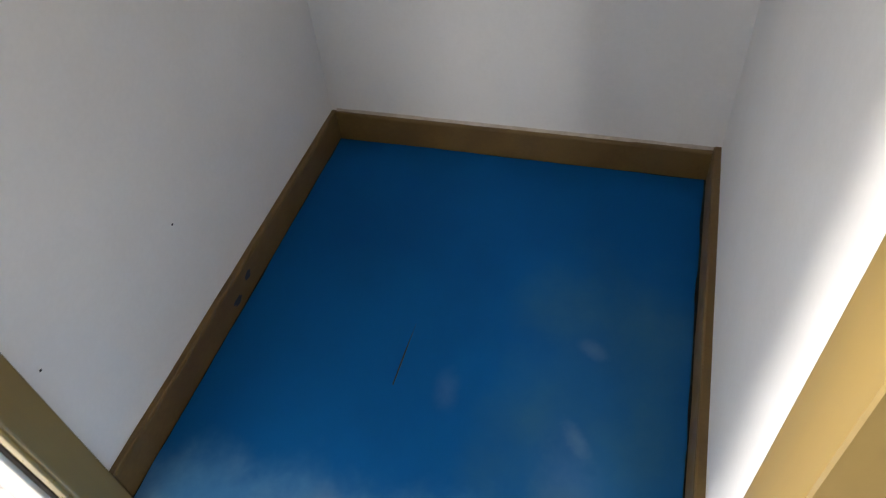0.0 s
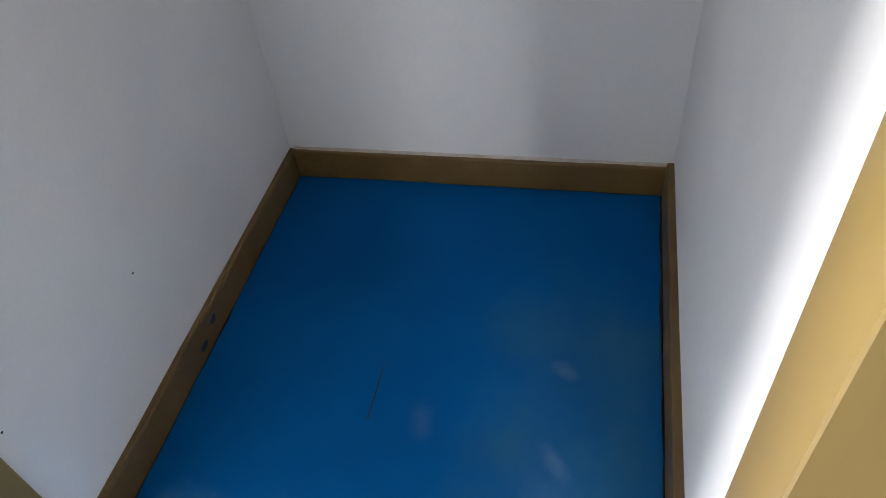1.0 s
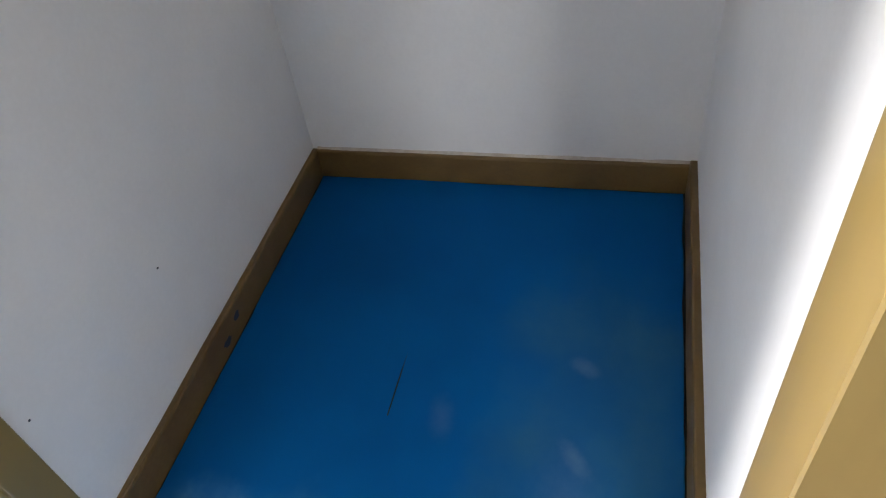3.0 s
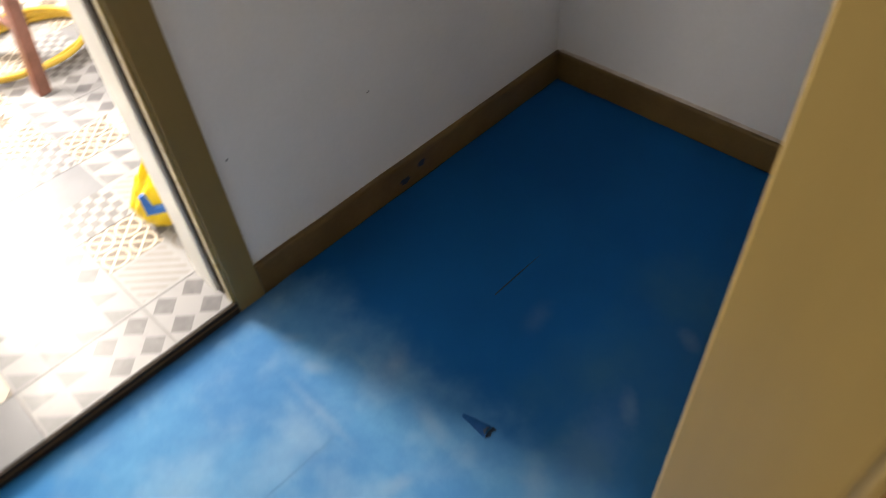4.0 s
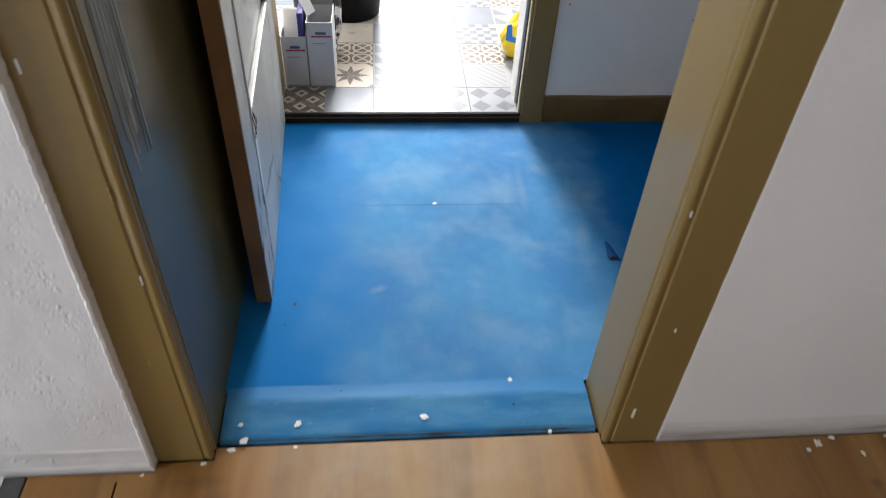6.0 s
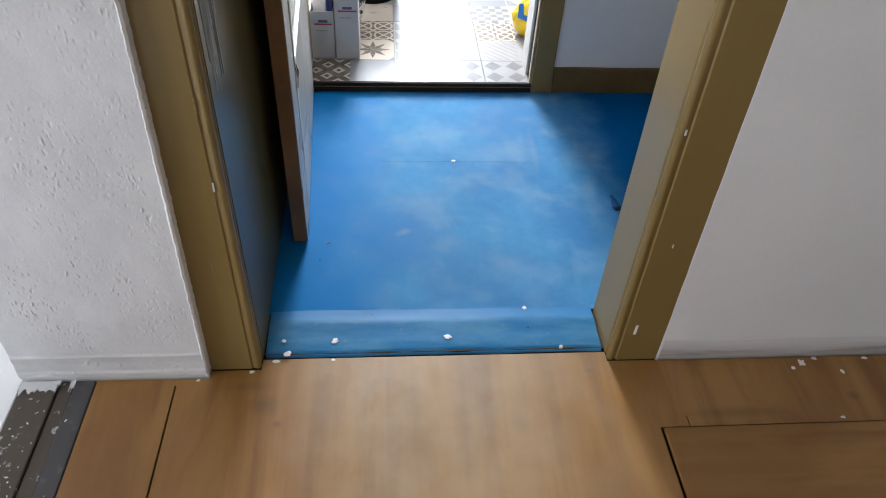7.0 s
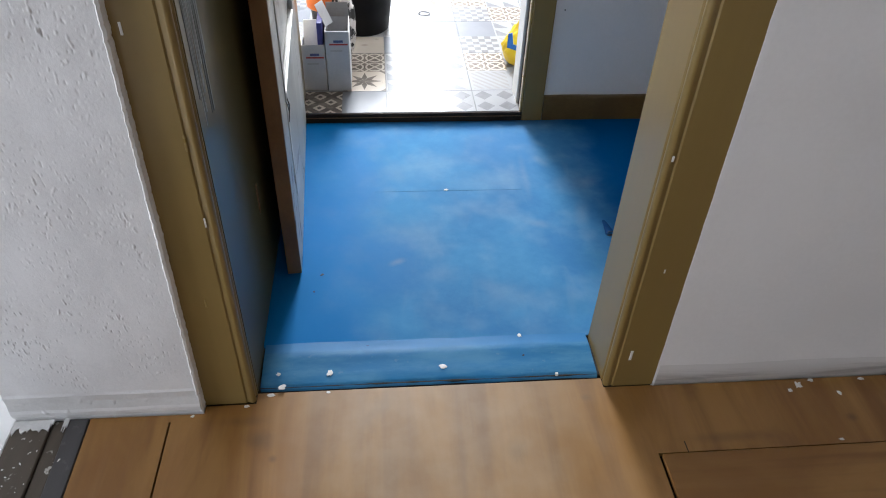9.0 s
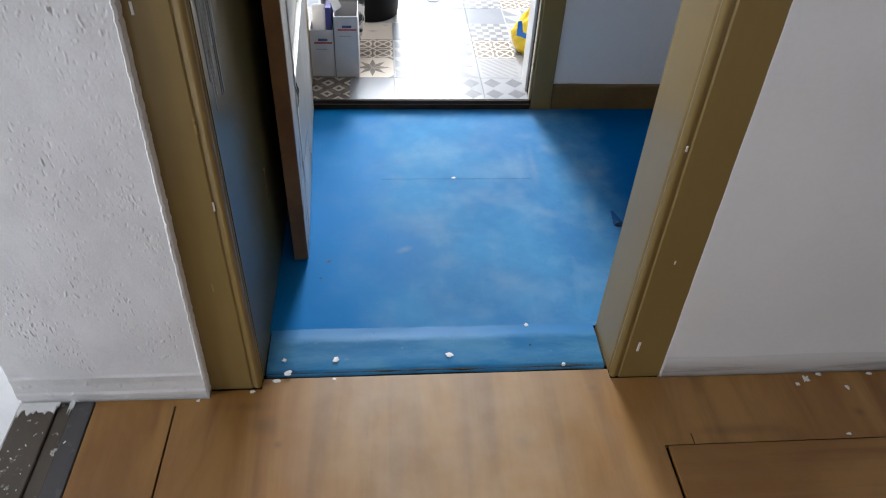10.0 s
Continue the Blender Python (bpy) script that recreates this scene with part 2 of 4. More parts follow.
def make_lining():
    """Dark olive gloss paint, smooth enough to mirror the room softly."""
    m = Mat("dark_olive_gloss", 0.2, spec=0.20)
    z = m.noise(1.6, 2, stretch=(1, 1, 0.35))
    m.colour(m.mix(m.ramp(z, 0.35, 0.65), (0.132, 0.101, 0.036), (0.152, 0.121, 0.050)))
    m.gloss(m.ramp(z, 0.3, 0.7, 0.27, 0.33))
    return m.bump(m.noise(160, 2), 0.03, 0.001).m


def make_scrape():
    m = Mat("scraped_paint", 0.6)
    s = m.noise(55, 5, stretch=(1, 1, 0.05), rough=0.7)
    c = m.mix(m.ramp(s, 0.40, 0.56), (0.13, 0.14, 0.13), (0.38, 0.39, 0.37))
    return m.colour(m.mix(m.ramp(s, 0.60, 0.66), c, (0.16, 0.12, 0.06))).bump(s, 0.5, 0.003).m


def make_door_face():
    """Greyed white door paint with cracks and peeled flakes."""
    m = Mat("peeling_door_paint", 0.42)
    big = m.noise(4, 5, stretch=(1, 1, 0.4))
    v = m.t.nodes.new("ShaderNodeTexVoronoi")
    v.feature = "DISTANCE_TO_EDGE"
    v.inputs["Scale"].default_value = 4.2
    m.t.links.new(m.coord("Object", (1, 1, 0.35)), v.inputs["Vector"])
    crack = m.ramp(Sock(m.t, v.outputs["Distance"]) + (m.noise(18, 4) - 0.5) * 0.12, 0.0, 0.014, 1, 0)
    c = m.mix(m.ramp(big, 0.38, 0.64), (0.50, 0.49, 0.45), (0.36, 0.35, 0.32))
    c = m.mix(crack * m.ramp(m.noise(2.3, 2), 0.45, 0.6), c, (0.10, 0.075, 0.05))
    m.colour(c)
    return m.bump(m.noise(12, 4) - crack, 0.25, 0.003).m


blue_floor = make_blue()
blue_strip = make_strip()
laminate, laminate_cross = make_laminate("wood_laminate", False), make_laminate("wood_laminate_cross", True)
old_boards = make_boards("dark_old_boards", (0.052, 0.040, 0.028), 0.8)
grey_board = make_boards("dark_grey_strip", (0.046, 0.043, 0.044), 0.06)
lining_mat, scrape_mat, door_face = make_lining(), make_scrape(), make_door_face()


def make_foot():
    """White plaster with long grey smears."""
    m = Mat("smeared_wall_foot", 0.75)
    s = m.noise(6, 5, stretch=(0.35, 1, 4.0), rough=0.6, distort=0.4)
    return m.colour(m.mix(m.ramp(s, 0.48, 0.70, 0, 0.85), (0.74, 0.73, 0.72), (0.42, 0.41, 0.40))).bump(m.noise(60, 4), 0.15, 0.002).m


foot_band = make_foot()


def motif(kind, ink, ground):
    """One printed tile motif, drawn from the quarter's own 0..1 coordinates."""
    m = Mat("tile_" + kind, 0.2, spec=0.2)
    sep = m.t.nodes.new("ShaderNodeSeparateXYZ")
    c = m.t.nodes.new("ShaderNodeTexCoord")
    m.t.links.new(c.outputs["UV"], sep.inputs[0])
    u, v = Sock(m.t, sep.outputs[0]) - 0.5, Sock(m.t, sep.outputs[1]) - 0.5
    a, b = u.abs(), v.abs()
    r = (u * u + v * v).op("SQRT")
    if kind == "star":
        ang = v.op("ARCTAN2", u)
        wave = ((ang * (8 / math.tau)).frac() - 0.5).abs() * 2.0
        th = (wave * -1.0 + 1.0) * (math.pi / 8)
        mask = (r * (th.op("COSINE") * 0.065 + th.op("SINE") * 0.243)).lt(0.0275).both(wave.gt(0.07)).either((a + b).gt(0.86))
    elif kind == "rings":
        p, q = ((u + 0.5) * 2.0).frac() - 0.5, ((v + 0.5) * 2.0).frac() - 0.5
        d = (p * p + q * q).op("SQRT")
        line = ((d - 0.42).abs().lt(0.05)).either(((a + b) - 0.5).abs().lt(0.032)).either((a - b).abs().lt(0.032))
        mask = line.lt(0.5)
    elif kind == "lattice":
        s, t = (((u + v) * 2.0).frac() - 0.5).abs(), (((u - v) * 2.0).frac() - 0.5).abs()
        mask = (s.op("MAXIMUM", t).gt(0.30)).either(s.op("MAXIMUM", t).lt(0.13))
    elif kind == "diamonds":
        p, q = (((u + 0.5) * 2.0).frac() - 0.5).abs(), (((v + 0.5) * 2.0).frac() - 0.5).abs()
        mask = (p + q).lt(0.42)
    elif kind == "checker":
        p, q = ((u + 0.5) * 3.0).frac().gt(0.5), ((v + 0.5) * 3.0).frac().gt(0.5)
        mask = (p - q).abs().both(r.lt(0.6))
    elif kind == "triangles":
        p, q = ((u + 0.5) * 2.0).frac(), ((v + 0.5) * 2.0).frac()
        mask = (p + q).lt(0.92).both(p.gt(0.08)).both(q.gt(0.08))
    elif kind == "stripes":
        mask = (((u + v) * 5.0).frac() - 0.5).gt(0.0).both(a.op("MAXIMUM", b).lt(0.43))
    elif kind == "petals":
        p, q = a - 0.25, b - 0.25
        d = (p * p + q * q).op("SQRT")
        mask = (d - 0.20).abs().lt(0.035).either(r.lt(0.10))
    elif kind == "dot":
        mask = (a * 0.6 + b).lt(0.07)
    else:
        mask = a.lt(-1.0)
    wear = m.noise(30, 4)
    fade = m.ramp(wear, 0.3, 0.62, 0.75, 1.0)
    g = m.mix(m.ramp(m.noise(7, 4), 0.35, 0.65), ground, tuple(x * 0.9 for x in ground))
    m.colour(m.mix(mask * fade, g, ink))
    m.gloss(m.ramp(m.noise(9, 4), 0.3, 0.7, 0.27, 0.40))
    return m.m


CREAM, BROWN, GREY = (0.56, 0.50, 0.42), (0.12, 0.095, 0.075), (0.30, 0.31, 0.33)
PALE = (0.31, 0.315, 0.325)
MOTIFS = {
    "star": motif("star", BROWN, (0.60, 0.53, 0.44)), "rings": motif("rings", BROWN, CREAM),
    "lattice": motif("lattice", (0.085, 0.07, 0.06), (0.50, 0.45, 0.38)), "diamonds": motif("diamonds", (0.14, 0.14, 0.15), PALE),
    "checker": motif("checker", (0.14, 0.14, 0.148), PALE), "triangles": motif("triangles", (0.155, 0.16, 0.17), PALE),
    "stripes": motif("stripes", (0.24, 0.23, 0.22), PALE), "petals": motif("petals", (0.24, 0.23, 0.22), PALE),
    "plain": motif("plain", GREY, (0.185, 0.195, 0.215)),
    "dot": motif("dot", (0.30, 0.26, 0.22), (0.46, 0.41, 0.34)),
}
grout = painted("grey_grout", (0.32, 0.31, 0.30), (0.24, 0.23, 0.22), 0.85, 20, 200, 0.3).m
bucket_black = painted("black_bucket_plastic", (0.005, 0.005, 0.006), (0.009, 0.009, 0.0095), 0.5, 9, 150, 0.1, spec=0.1).m
bucket_rim = painted("dusty_grey_plastic", (0.09, 0.09, 0.095), (0.05, 0.05, 0.054), 0.5, 12, 150, 0.1).m
steel = Mat("galvanised_wire", 0.35, 1.0).colour((0.6, 0.6, 0.6)).m
card_white = painted("white_carton", (0.66, 0.66, 0.67), (0.58, 0.58, 0.60), 0.5, 8, 140, 0.1).m
card_inside = painted("grey_carton_inside", (0.42, 0.40, 0.38), (0.34, 0.32, 0.30), 0.8, 8, 140, 0.1).m
print_red = painted("red_print", (0.50, 0.07, 0.06), (0.42, 0.06, 0.05), 0.5, 20, 200, 0.05).m
print_blue = painted("blue_grey_print", (0.10, 0.13, 0.28), (0.08, 0.10, 0.22), 0.5, 20, 200, 0.05).m
orange_plastic = painted("orange_plastic", (0.85, 0.20, 0.015), (0.75, 0.15, 0.01), 0.4, 15, 200, 0.1).m
red_plastic = painted("red_plastic", (0.55, 0.03, 0.03), (0.45, 0.02, 0.02), 0.4, 15, 200, 0.1).m
black_plastic = painted("black_plastic", (0.02, 0.02, 0.022), (0.035, 0.035, 0.035), 0.45, 15, 200, 0.1).m
violet_card = painted("violet_carton", (0.07, 0.07, 0.28), (0.05, 0.05, 0.2), 0.45, 15, 200, 0.1).m
yellow_bag_mat = painted("yellow_film", (0.86, 0.62, 0.02), (0.78, 0.52, 0.015), 0.32, 10, 60, 0.35).m
blue_print = painted("bag_blue_print", (0.015, 0.12, 0.42), (0.01, 0.09, 0.33), 0.35, 20, 200, 0.05).m
white_film = painted("white_film", (0.8, 0.8, 0.78), (0.72, 0.72, 0.70), 0.35, 20, 200, 0.1).m
red_wood = painted("red_brown_wood", (0.16, 0.055, 0.035), (0.11, 0.035, 0.02), 0.4, 20, 160, 0.15).m
hose_yellow = painted("yellow_hose", (0.62, 0.42, 0.05), (0.5, 0.32, 0.03), 0.4, 20, 160, 0.1).m
green_plastic = painted("green_plastic", (0.10, 0.36, 0.03), (0.08, 0.28, 0.02), 0.4, 20, 160, 0.1).m
blue_plastic = painted("blue_plastic", (0.02, 0.16, 0.55), (0.015, 0.12, 0.45), 0.4, 20, 160, 0.1).m
cloth_beige = painted("beige_cloth", (0.50, 0.40, 0.30), (0.38, 0.30, 0.22), 0.9, 20, 160, 0.4).m
# for the unseen kitchen walls: grey picked to cut bounce into the vestibule
kitchen_paint = painted("grey_kitchen_paint", (0.60, 0.61, 0.63), (0.54, 0.55, 0.57), 0.7, 2.5, 90, 0.12).m
glass_mat = Mat("window_glass", 0.0)
glass_mat.b.inputs["Transmission Weight"].default_value = 1.0
glass_mat = glass_mat.colour((0.95, 0.97, 0.97)).m


# ---- mesh helpers ----
def part(name, bm, material, parent=None, label="", smooth=False):
    me = bpy.data.meshes.new(name)
    bmesh.ops.recalc_face_normals(bm, faces=bm.faces)
    bm.to_mesh(me)
    bm.free()
    for m in material if isinstance(material, (list, tuple)) else (material,):
        me.materials.append(m)
    if smooth:
        for p in me.polygons:
            p.use_smooth = True
    ob = new(name, me)
    ob.parent = parent
    return tagged(ob, label)


def box(x0, x1, y0, y1, z0, z1, bevel=0.0, seg=1, bm=None):
    out = bmesh.new() if bm is None else bm
    v = bmesh.ops.create_cube(out, size=1)["verts"]
    bmesh.ops.scale(out, vec=(x1 - x0, y1 - y0, z1 - z0), verts=v)
    bmesh.ops.translate(out, vec=((x0 + x1) / 2, (y0 + y1) / 2, (z0 + z1) / 2), verts=v)
    if bevel:
        e = list({e for w in v for e in w.link_edges})
        bmesh.ops.bevel(out, geom=e, offset=bevel, segments=seg, affect="EDGES", profile=0.6)
    return out


def extrude_z(points, z0, z1):
    """A prism from a plan outline."""
    bm = bmesh.new()
    lo, hi = [bm.verts.new((x, y, z0)) for x, y in points], [bm.verts.new((x, y, z1)) for x, y in points]
    n = len(points)
    for i in range(n):
        bm.faces.new((lo[i], lo[(i + 1) % n], hi[(i + 1) % n], hi[i]))
    bm.faces.new(hi)
    bm.faces.new(lo[::-1])
    return bm


def lathe(profile, seg=40, cap=True):
    """A turned body from radius, height pairs."""
    bm = bmesh.new()
    rings = [[bm.verts.new((r * math.cos(math.tau * k / seg), r * math.sin(math.tau * k / seg), z)) for k in range(seg)] for r, z in profile]
    for a, b in zip(rings, rings[1:]):
        for k in range(seg):
            bm.faces.new((a[k], a[(k + 1) % seg], b[(k + 1) % seg], b[k]))
    if cap:
        bm.faces.new(rings[0][::-1])
    return bm


def tube(points, radius, seg=8):
    """A round tube along a line of points."""
    bm = bmesh.new()
    pts = [Vector(p) for p in points]
    rings = []
    for i, p in enumerate(pts):
        d = (pts[min(i + 1, len(pts) - 1)] - pts[max(i - 1, 0)]).normalized()
        side = d.cross(Vector((0, 0, 1)))
        side = side.normalized() if side.length > 1e-4 else Vector((1, 0, 0))
        up = side.cross(d)
        rings.append([bm.verts.new(p + (side * math.cos(math.tau * k / seg) + up * math.sin(math.tau * k / seg)) * radius) for k in range(seg)])
    for a, b in zip(rings, rings[1:]):
        for k in range(seg):
            bm.faces.new((a[k], a[(k + 1) % seg], b[(k + 1) % seg], b[k]))
    bm.faces.new(rings[0][::-1])
    bm.faces.new(rings[-1])
    return bm


def wall(name, *boxes, material=None, label="plain white painted wall"):
    """One piece of the setting from butted boxes."""
    bm = bmesh.new()
    for b in boxes:
        box(*b, bm=bm)
    return tagged(part(name, bm, material or white_wall), label, "wall", kind="structure")


# ---- setting: the vestibule ----
H = 2.5          # ceiling
HEAD = 2.03      # underside of the door heads
FAR, BACK, NEAR = 1.235, 2.085, 0.115   # wall faces of the vestibule

wall("wall_front", (0.9205, 3.0, -0.0007, NEAR, -0.02, H), (-0.113, 0.9205, -0.0007, NEAR, HEAD + 0.10, H))
# the wall beside the doorway stands a degree out of square
for v in bpy.data.objects["wall_front"].data.vertices:
    if v.co.y > 0.1 and v.co.x > 0.9:
        v.co.y = NEAR + 0.0175 * (BACK - v.co.x)
wall("wall_back", (BACK, BACK + 0.12, NEAR, FAR, -0.02, H))
wall("wall_far", (0.881, BACK + 0.12, FAR, FAR + 0.135, -0.02, H), (-0.045, 0.881, FAR, FAR + 0.135, HEAD + 0.07, H),
     (-0.514, -0.045, FAR, FAR + 0.135, -0.02, H))
wall("wall_left", (-0.514, -0.022, 0.16, FAR, -0.02, H), (-0.514, -0.114, -0.016, 0.16, -0.02, H))
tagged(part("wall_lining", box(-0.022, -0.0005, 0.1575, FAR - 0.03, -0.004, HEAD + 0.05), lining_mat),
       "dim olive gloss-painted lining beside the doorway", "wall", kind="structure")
tagged(part("ceiling", box(-3.2, 3.0, -4.3, 3.95, H, H + 0.1), ceiling_paint), "plain white ceiling", "ceiling", kind="structure")
tagged(part("subfloor", box(-0.012, BACK, 0.036, FAR + 0.0, -0.03, -0.0045), subfloor_mat), "dark subfloor under the blue sheet", "floor", kind="structure")


def floor_outline(step=0.03, amp=0.004):
    """The outline of the blue sheet, cut by hand along the walls and round the door frame."""
    corners = [(-0.008, 0.1585), (0.910, 0.1585), (0.910, 0.1620), (2.064, 0.1415), (2.064, 1.2150), (-0.008, 1.2150)]
    pts = []
    for (ax, ay), (bx, by) in zip(corners, corners[1:] + corners[:1]):
        n = max(1, int(math.hypot(bx - ax, by - ay) / step))
        for k in range(n):
            x, y = ax + (bx - ax) * k / n, ay + (by - ay) * k / n
            w = (noise.noise((x * 7, y * 7, 3.3)) + 0.5 * noise.noise((x * 21, y * 21, 8.1))) * amp if k else 0.0
            pts.append((x + w * (ay != by), y + w * (ax != bx)))
    return pts


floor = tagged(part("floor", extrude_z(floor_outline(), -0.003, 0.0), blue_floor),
               "worn blue sheet flooring with pale scuffs and a painted lit strip", "floor", kind="structure")


def threshold_strip():
    """The blue strip that dips over the sill towards the wood."""
    prof = [(0.0335, -0.013), (0.0355, -0.0055), (0.047, -0.0018), (0.075, -0.0008), (0.095, 0.0006), (0.108, 0.0020), (0.118, 0.0032), (0.127, 0.0034), (0.136, 0.0024), (0.150, 0.0012), (0.166, 0.0006)]
    bm = bmesh.new()
    n = 48
    rows = [[bm.verts.new((0.005 + 0.789 * k / n, y + noise.noise((k * 0.2, y * 9, 1)) * 0.004, z + max(0.0, z) * 0.5 * noise.noise((k * 0.25, 3, 7)))) for k in range(n + 1)] for y, z in prof]
    for a, b in zip(rows, rows[1:]):
        for k in range(n):
            bm.faces.new((a[k], a[k + 1], b[k + 1], b[k]))
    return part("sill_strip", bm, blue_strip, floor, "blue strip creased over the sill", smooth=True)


threshold_strip()
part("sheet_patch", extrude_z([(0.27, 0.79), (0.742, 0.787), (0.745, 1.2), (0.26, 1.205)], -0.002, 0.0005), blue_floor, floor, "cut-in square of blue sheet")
part("scratch", extrude_z([(1.249, 0.7785), (1.252, 0.7815), (1.34, 0.781), (1.426, 0.7775), (1.34, 0.7775)], 0.0, 0.0009), black_speck, floor, "thin dark scratch")


def skirting(name, length, m, wobble, top, filled, th=0.0155):
    """A skirting board 10 cm high with a slightly uneven painted top edge."""
    bm = bmesh.new()
    n = int(length / 0.04)
    secs = []
    for k in range(n + 1):
        x = length * k / n
        w = noise.noise((x * 6, wobble, 0)) * 0.002
        secs.append([bm.verts.new(p) for p in ((x, 0, -0.004), (x, -th + w * 0.8, -0.004), (x, -th + w * 0.3, top - 0.008), (x, -th + 0.002, top - 0.002 + w), (x, -th + 0.0045, top + w), (x, 0, top + w))])
    for a, b in zip(secs, secs[1:]):
        for i in range(6):
            bm.faces.new((a[i], b[i], b[(i + 1) % 6], a[(i + 1) % 6]))
    bm.faces.new(secs[0])
    bm.faces.new(secs[-1][::-1])
    ob = tagged(part("baseboard_" + name, bm, skirting_brown), "brown painted wooden skirting board", "baseboard", kind="structure")
    ob.matrix_world = m
    if not filled:
        return ob
    bm = bmesh.new()
    secs = []
    for k in range(n * 2 + 1):
        x = length * k / (n * 2)
        w = noise.noise((x * 15, wobble + 5, 2)) * 0.004
        secs.append([bm.verts.new(p) for p in ((x, 0.001, top - 0.001), (x, -0.008 - w, top + 0.0005), (x, -0.005 - w, top + 0.003 + w), (x, 0.001, top + 0.007 + w))])
    for a, b in zip(secs, secs[1:]):
        for i in range(4):
            bm.faces.new((a[i], b[i], b[(i + 1) % 4], a[(i + 1) % 4]))
    part("filler_bead", bm, caulk_mat, ob, "crumbling pale filler along the top")
    return ob


base_far = skirting("far", BACK - 0.884, pose(0.884, FAR, 0), 1.0, 0.091, False)
base_back = skirting("back", FAR - NEAR - 0.034, pose(BACK, FAR - 0.017, 0, 0, 0, -90), 4.0, 0.093, True)
base_near = skirting("near", BACK - 0.915, pose(BACK, NEAR, 0, 0, 0, 179), 8.0, 0.101, False, 0.0200)


# ---- setting: the two door frames ----
def bead_profile(side, x_in, x_out, y_front, y_back):
    """Plan of a jamb whose front arris carries a rounded bead. side: +1 right of the opening, -1 left."""
    r = 0.0085
    arc = [(x_in + side * (r - r * math.cos(a)), y_front + r - r * math.sin(a)) for a in [radians(12 * k - 10) for k in range(10)]]
    face = [(x_in + side * (2 * r + 0.002), y_front + 0.003), (x_in + side * (2 * r + 0.005), y_front), (x_out, y_front)]
    inner = [(x_in + side * 0.003, y_front + 2 * r + 0.002), (x_in, y_front + 2 * r + 0.006)]
    return [(x_out, y_back), (x_in, y_back)] + inner[::-1] + arc + face


def door_frame_front():
    frame_ob = tagged(new("door_1"), "olive gloss-painted wooden door frame, chipped", "door frame", kind="structure")
    right = bead_profile(1, 0.80, 0.9165, 0.0, 0.117)
    right = [right[0], (0.909, 0.117), (0.909, 0.155), (0.907, 0.157), (0.803, 0.157), (0.800, 0.154)] + right[2:]
    part("jamb", extrude_z(right, -0.006, HEAD), olive, frame_ob)
    part("jamb", extrude_z(bead_profile(-1, 0.0, -0.1125, -0.001, 0.157), -0.006, HEAD), olive, frame_ob)
    # thin slab that makes the left inner face darker than the frame
    part("inner_face_slab", box(-0.001, 0.0016, 0.026, 0.1572, -0.003, HEAD - 0.002, 0.0008), lining_mat, frame_ob, "inner face, a darker olive gloss than the jamb")
    part("frame_head", box(-0.1125, 0.9165, 0.0, 0.157, HEAD, HEAD + 0.0995, 0.004, 2), olive, frame_ob)
    return frame_ob


frame_1 = door_frame_front()


def door_frame_kitchen():
    frame_ob = tagged(new("door_2"), "olive kitchen door frame with a white rebate", "door frame", kind="structure")
    part("architrave", box(0.808, 0.881, FAR - 0.020, FAR + 0.03, -0.004, HEAD, 0.004, 2), olive, frame_ob)
    part("bead", box(0.800, 0.8085, FAR - 0.012, FAR + 0.012, -0.004, HEAD, 0.003, 2), olive_bead, frame_ob, "lighter rounded bead")
    part("jamb", box(0.804, 0.881, FAR + 0.03, FAR + 0.05, -0.004, HEAD, 0.001), dark_wood, frame_ob, "dark rebate of the frame")
    part("jamb", box(0.796, 0.881, FAR + 0.05, FAR + 0.145, -0.004, HEAD, 0.004, 2), white_frame, frame_ob, "white painted inner jamb")
    part("architrave", box(-0.045, 0.027, FAR - 0.003, FAR + 0.145, -0.004, HEAD, 0.003), olive, frame_ob)
    part("frame_head", box(-0.045, 0.881, FAR - 0.020, FAR + 0.145, HEAD, HEAD + 0.0695, 0.004), olive, frame_ob)
    return frame_ob


frame_2 = door_frame_kitchen()
# riser faces away from the window: its near-black colour carries the shade
sill = tagged(part("door_sill", box(0.0275, 0.807, 1.2155, 1.2250, -0.02, 0.0335, 0.002, 2), dark_wood), "worn wooden riser of the kitchen step, its shade in the colour", "door sill", kind="structure")
part("sill_bead", box(0.0275, 0.806, 1.2130, 1.2155, 0.0185, 0.0215, 0.0008), edge_brown, sill, "thin brown bead")

# ---- setting: the room in front ----
wall("wall_room_right", (2.9, 3.0, -4.2, 0.004, -0.05, H))
wall("wall_room_behind", (-3.2, -2.6, -4.3, -4.2, -0.05, H), (-1.2, 3.0, -4.3, -4.2, -0.05, H), (-2.6, -1.2, -4.3, -4.2, -0.05, 0.75), (-2.6, -1.2, -4.3, -4.2, 2.15, H))
wall("wall_room_left", (-3.2, -3.0, -4.2, -1.71, -0.05, H), (-3.2, -3.0, -0.71, 1.4, -0.05, H), (-3.2, -3.0, -1.71, -0.71, -0.05, 0.7), (-3.2, -3.0, -1.71, -0.71, 2.2, H))
wall("wall_recess", (-3.0, -0.514, 1.25, 1.37, -0.05, H))


def extrude_skim():
    bm = bmesh.new()
    rows = []
    for k in range(61):
        z = 0.0 + HEAD * k / 60
        x = 0.9170 - 0.013 * min(z, 1.2) + noise.noise((z * 20, 3, 1)) * 0.0015
        rows.append([bm.verts.new(p) for p in ((x, -0.0003, z), (x + 0.002, -0.0007, z), (0.9204, -0.0007, z), (0.9204, 0.0041, z), (0.9168, 0.0041, z), (0.9168, -0.0003, z))])
    for a, b in zip(rows, rows[1:]):
        for i in range(6):
            bm.faces.new((a[i], b[i], b[(i + 1) % 6], a[(i + 1) % 6]))
    return bm


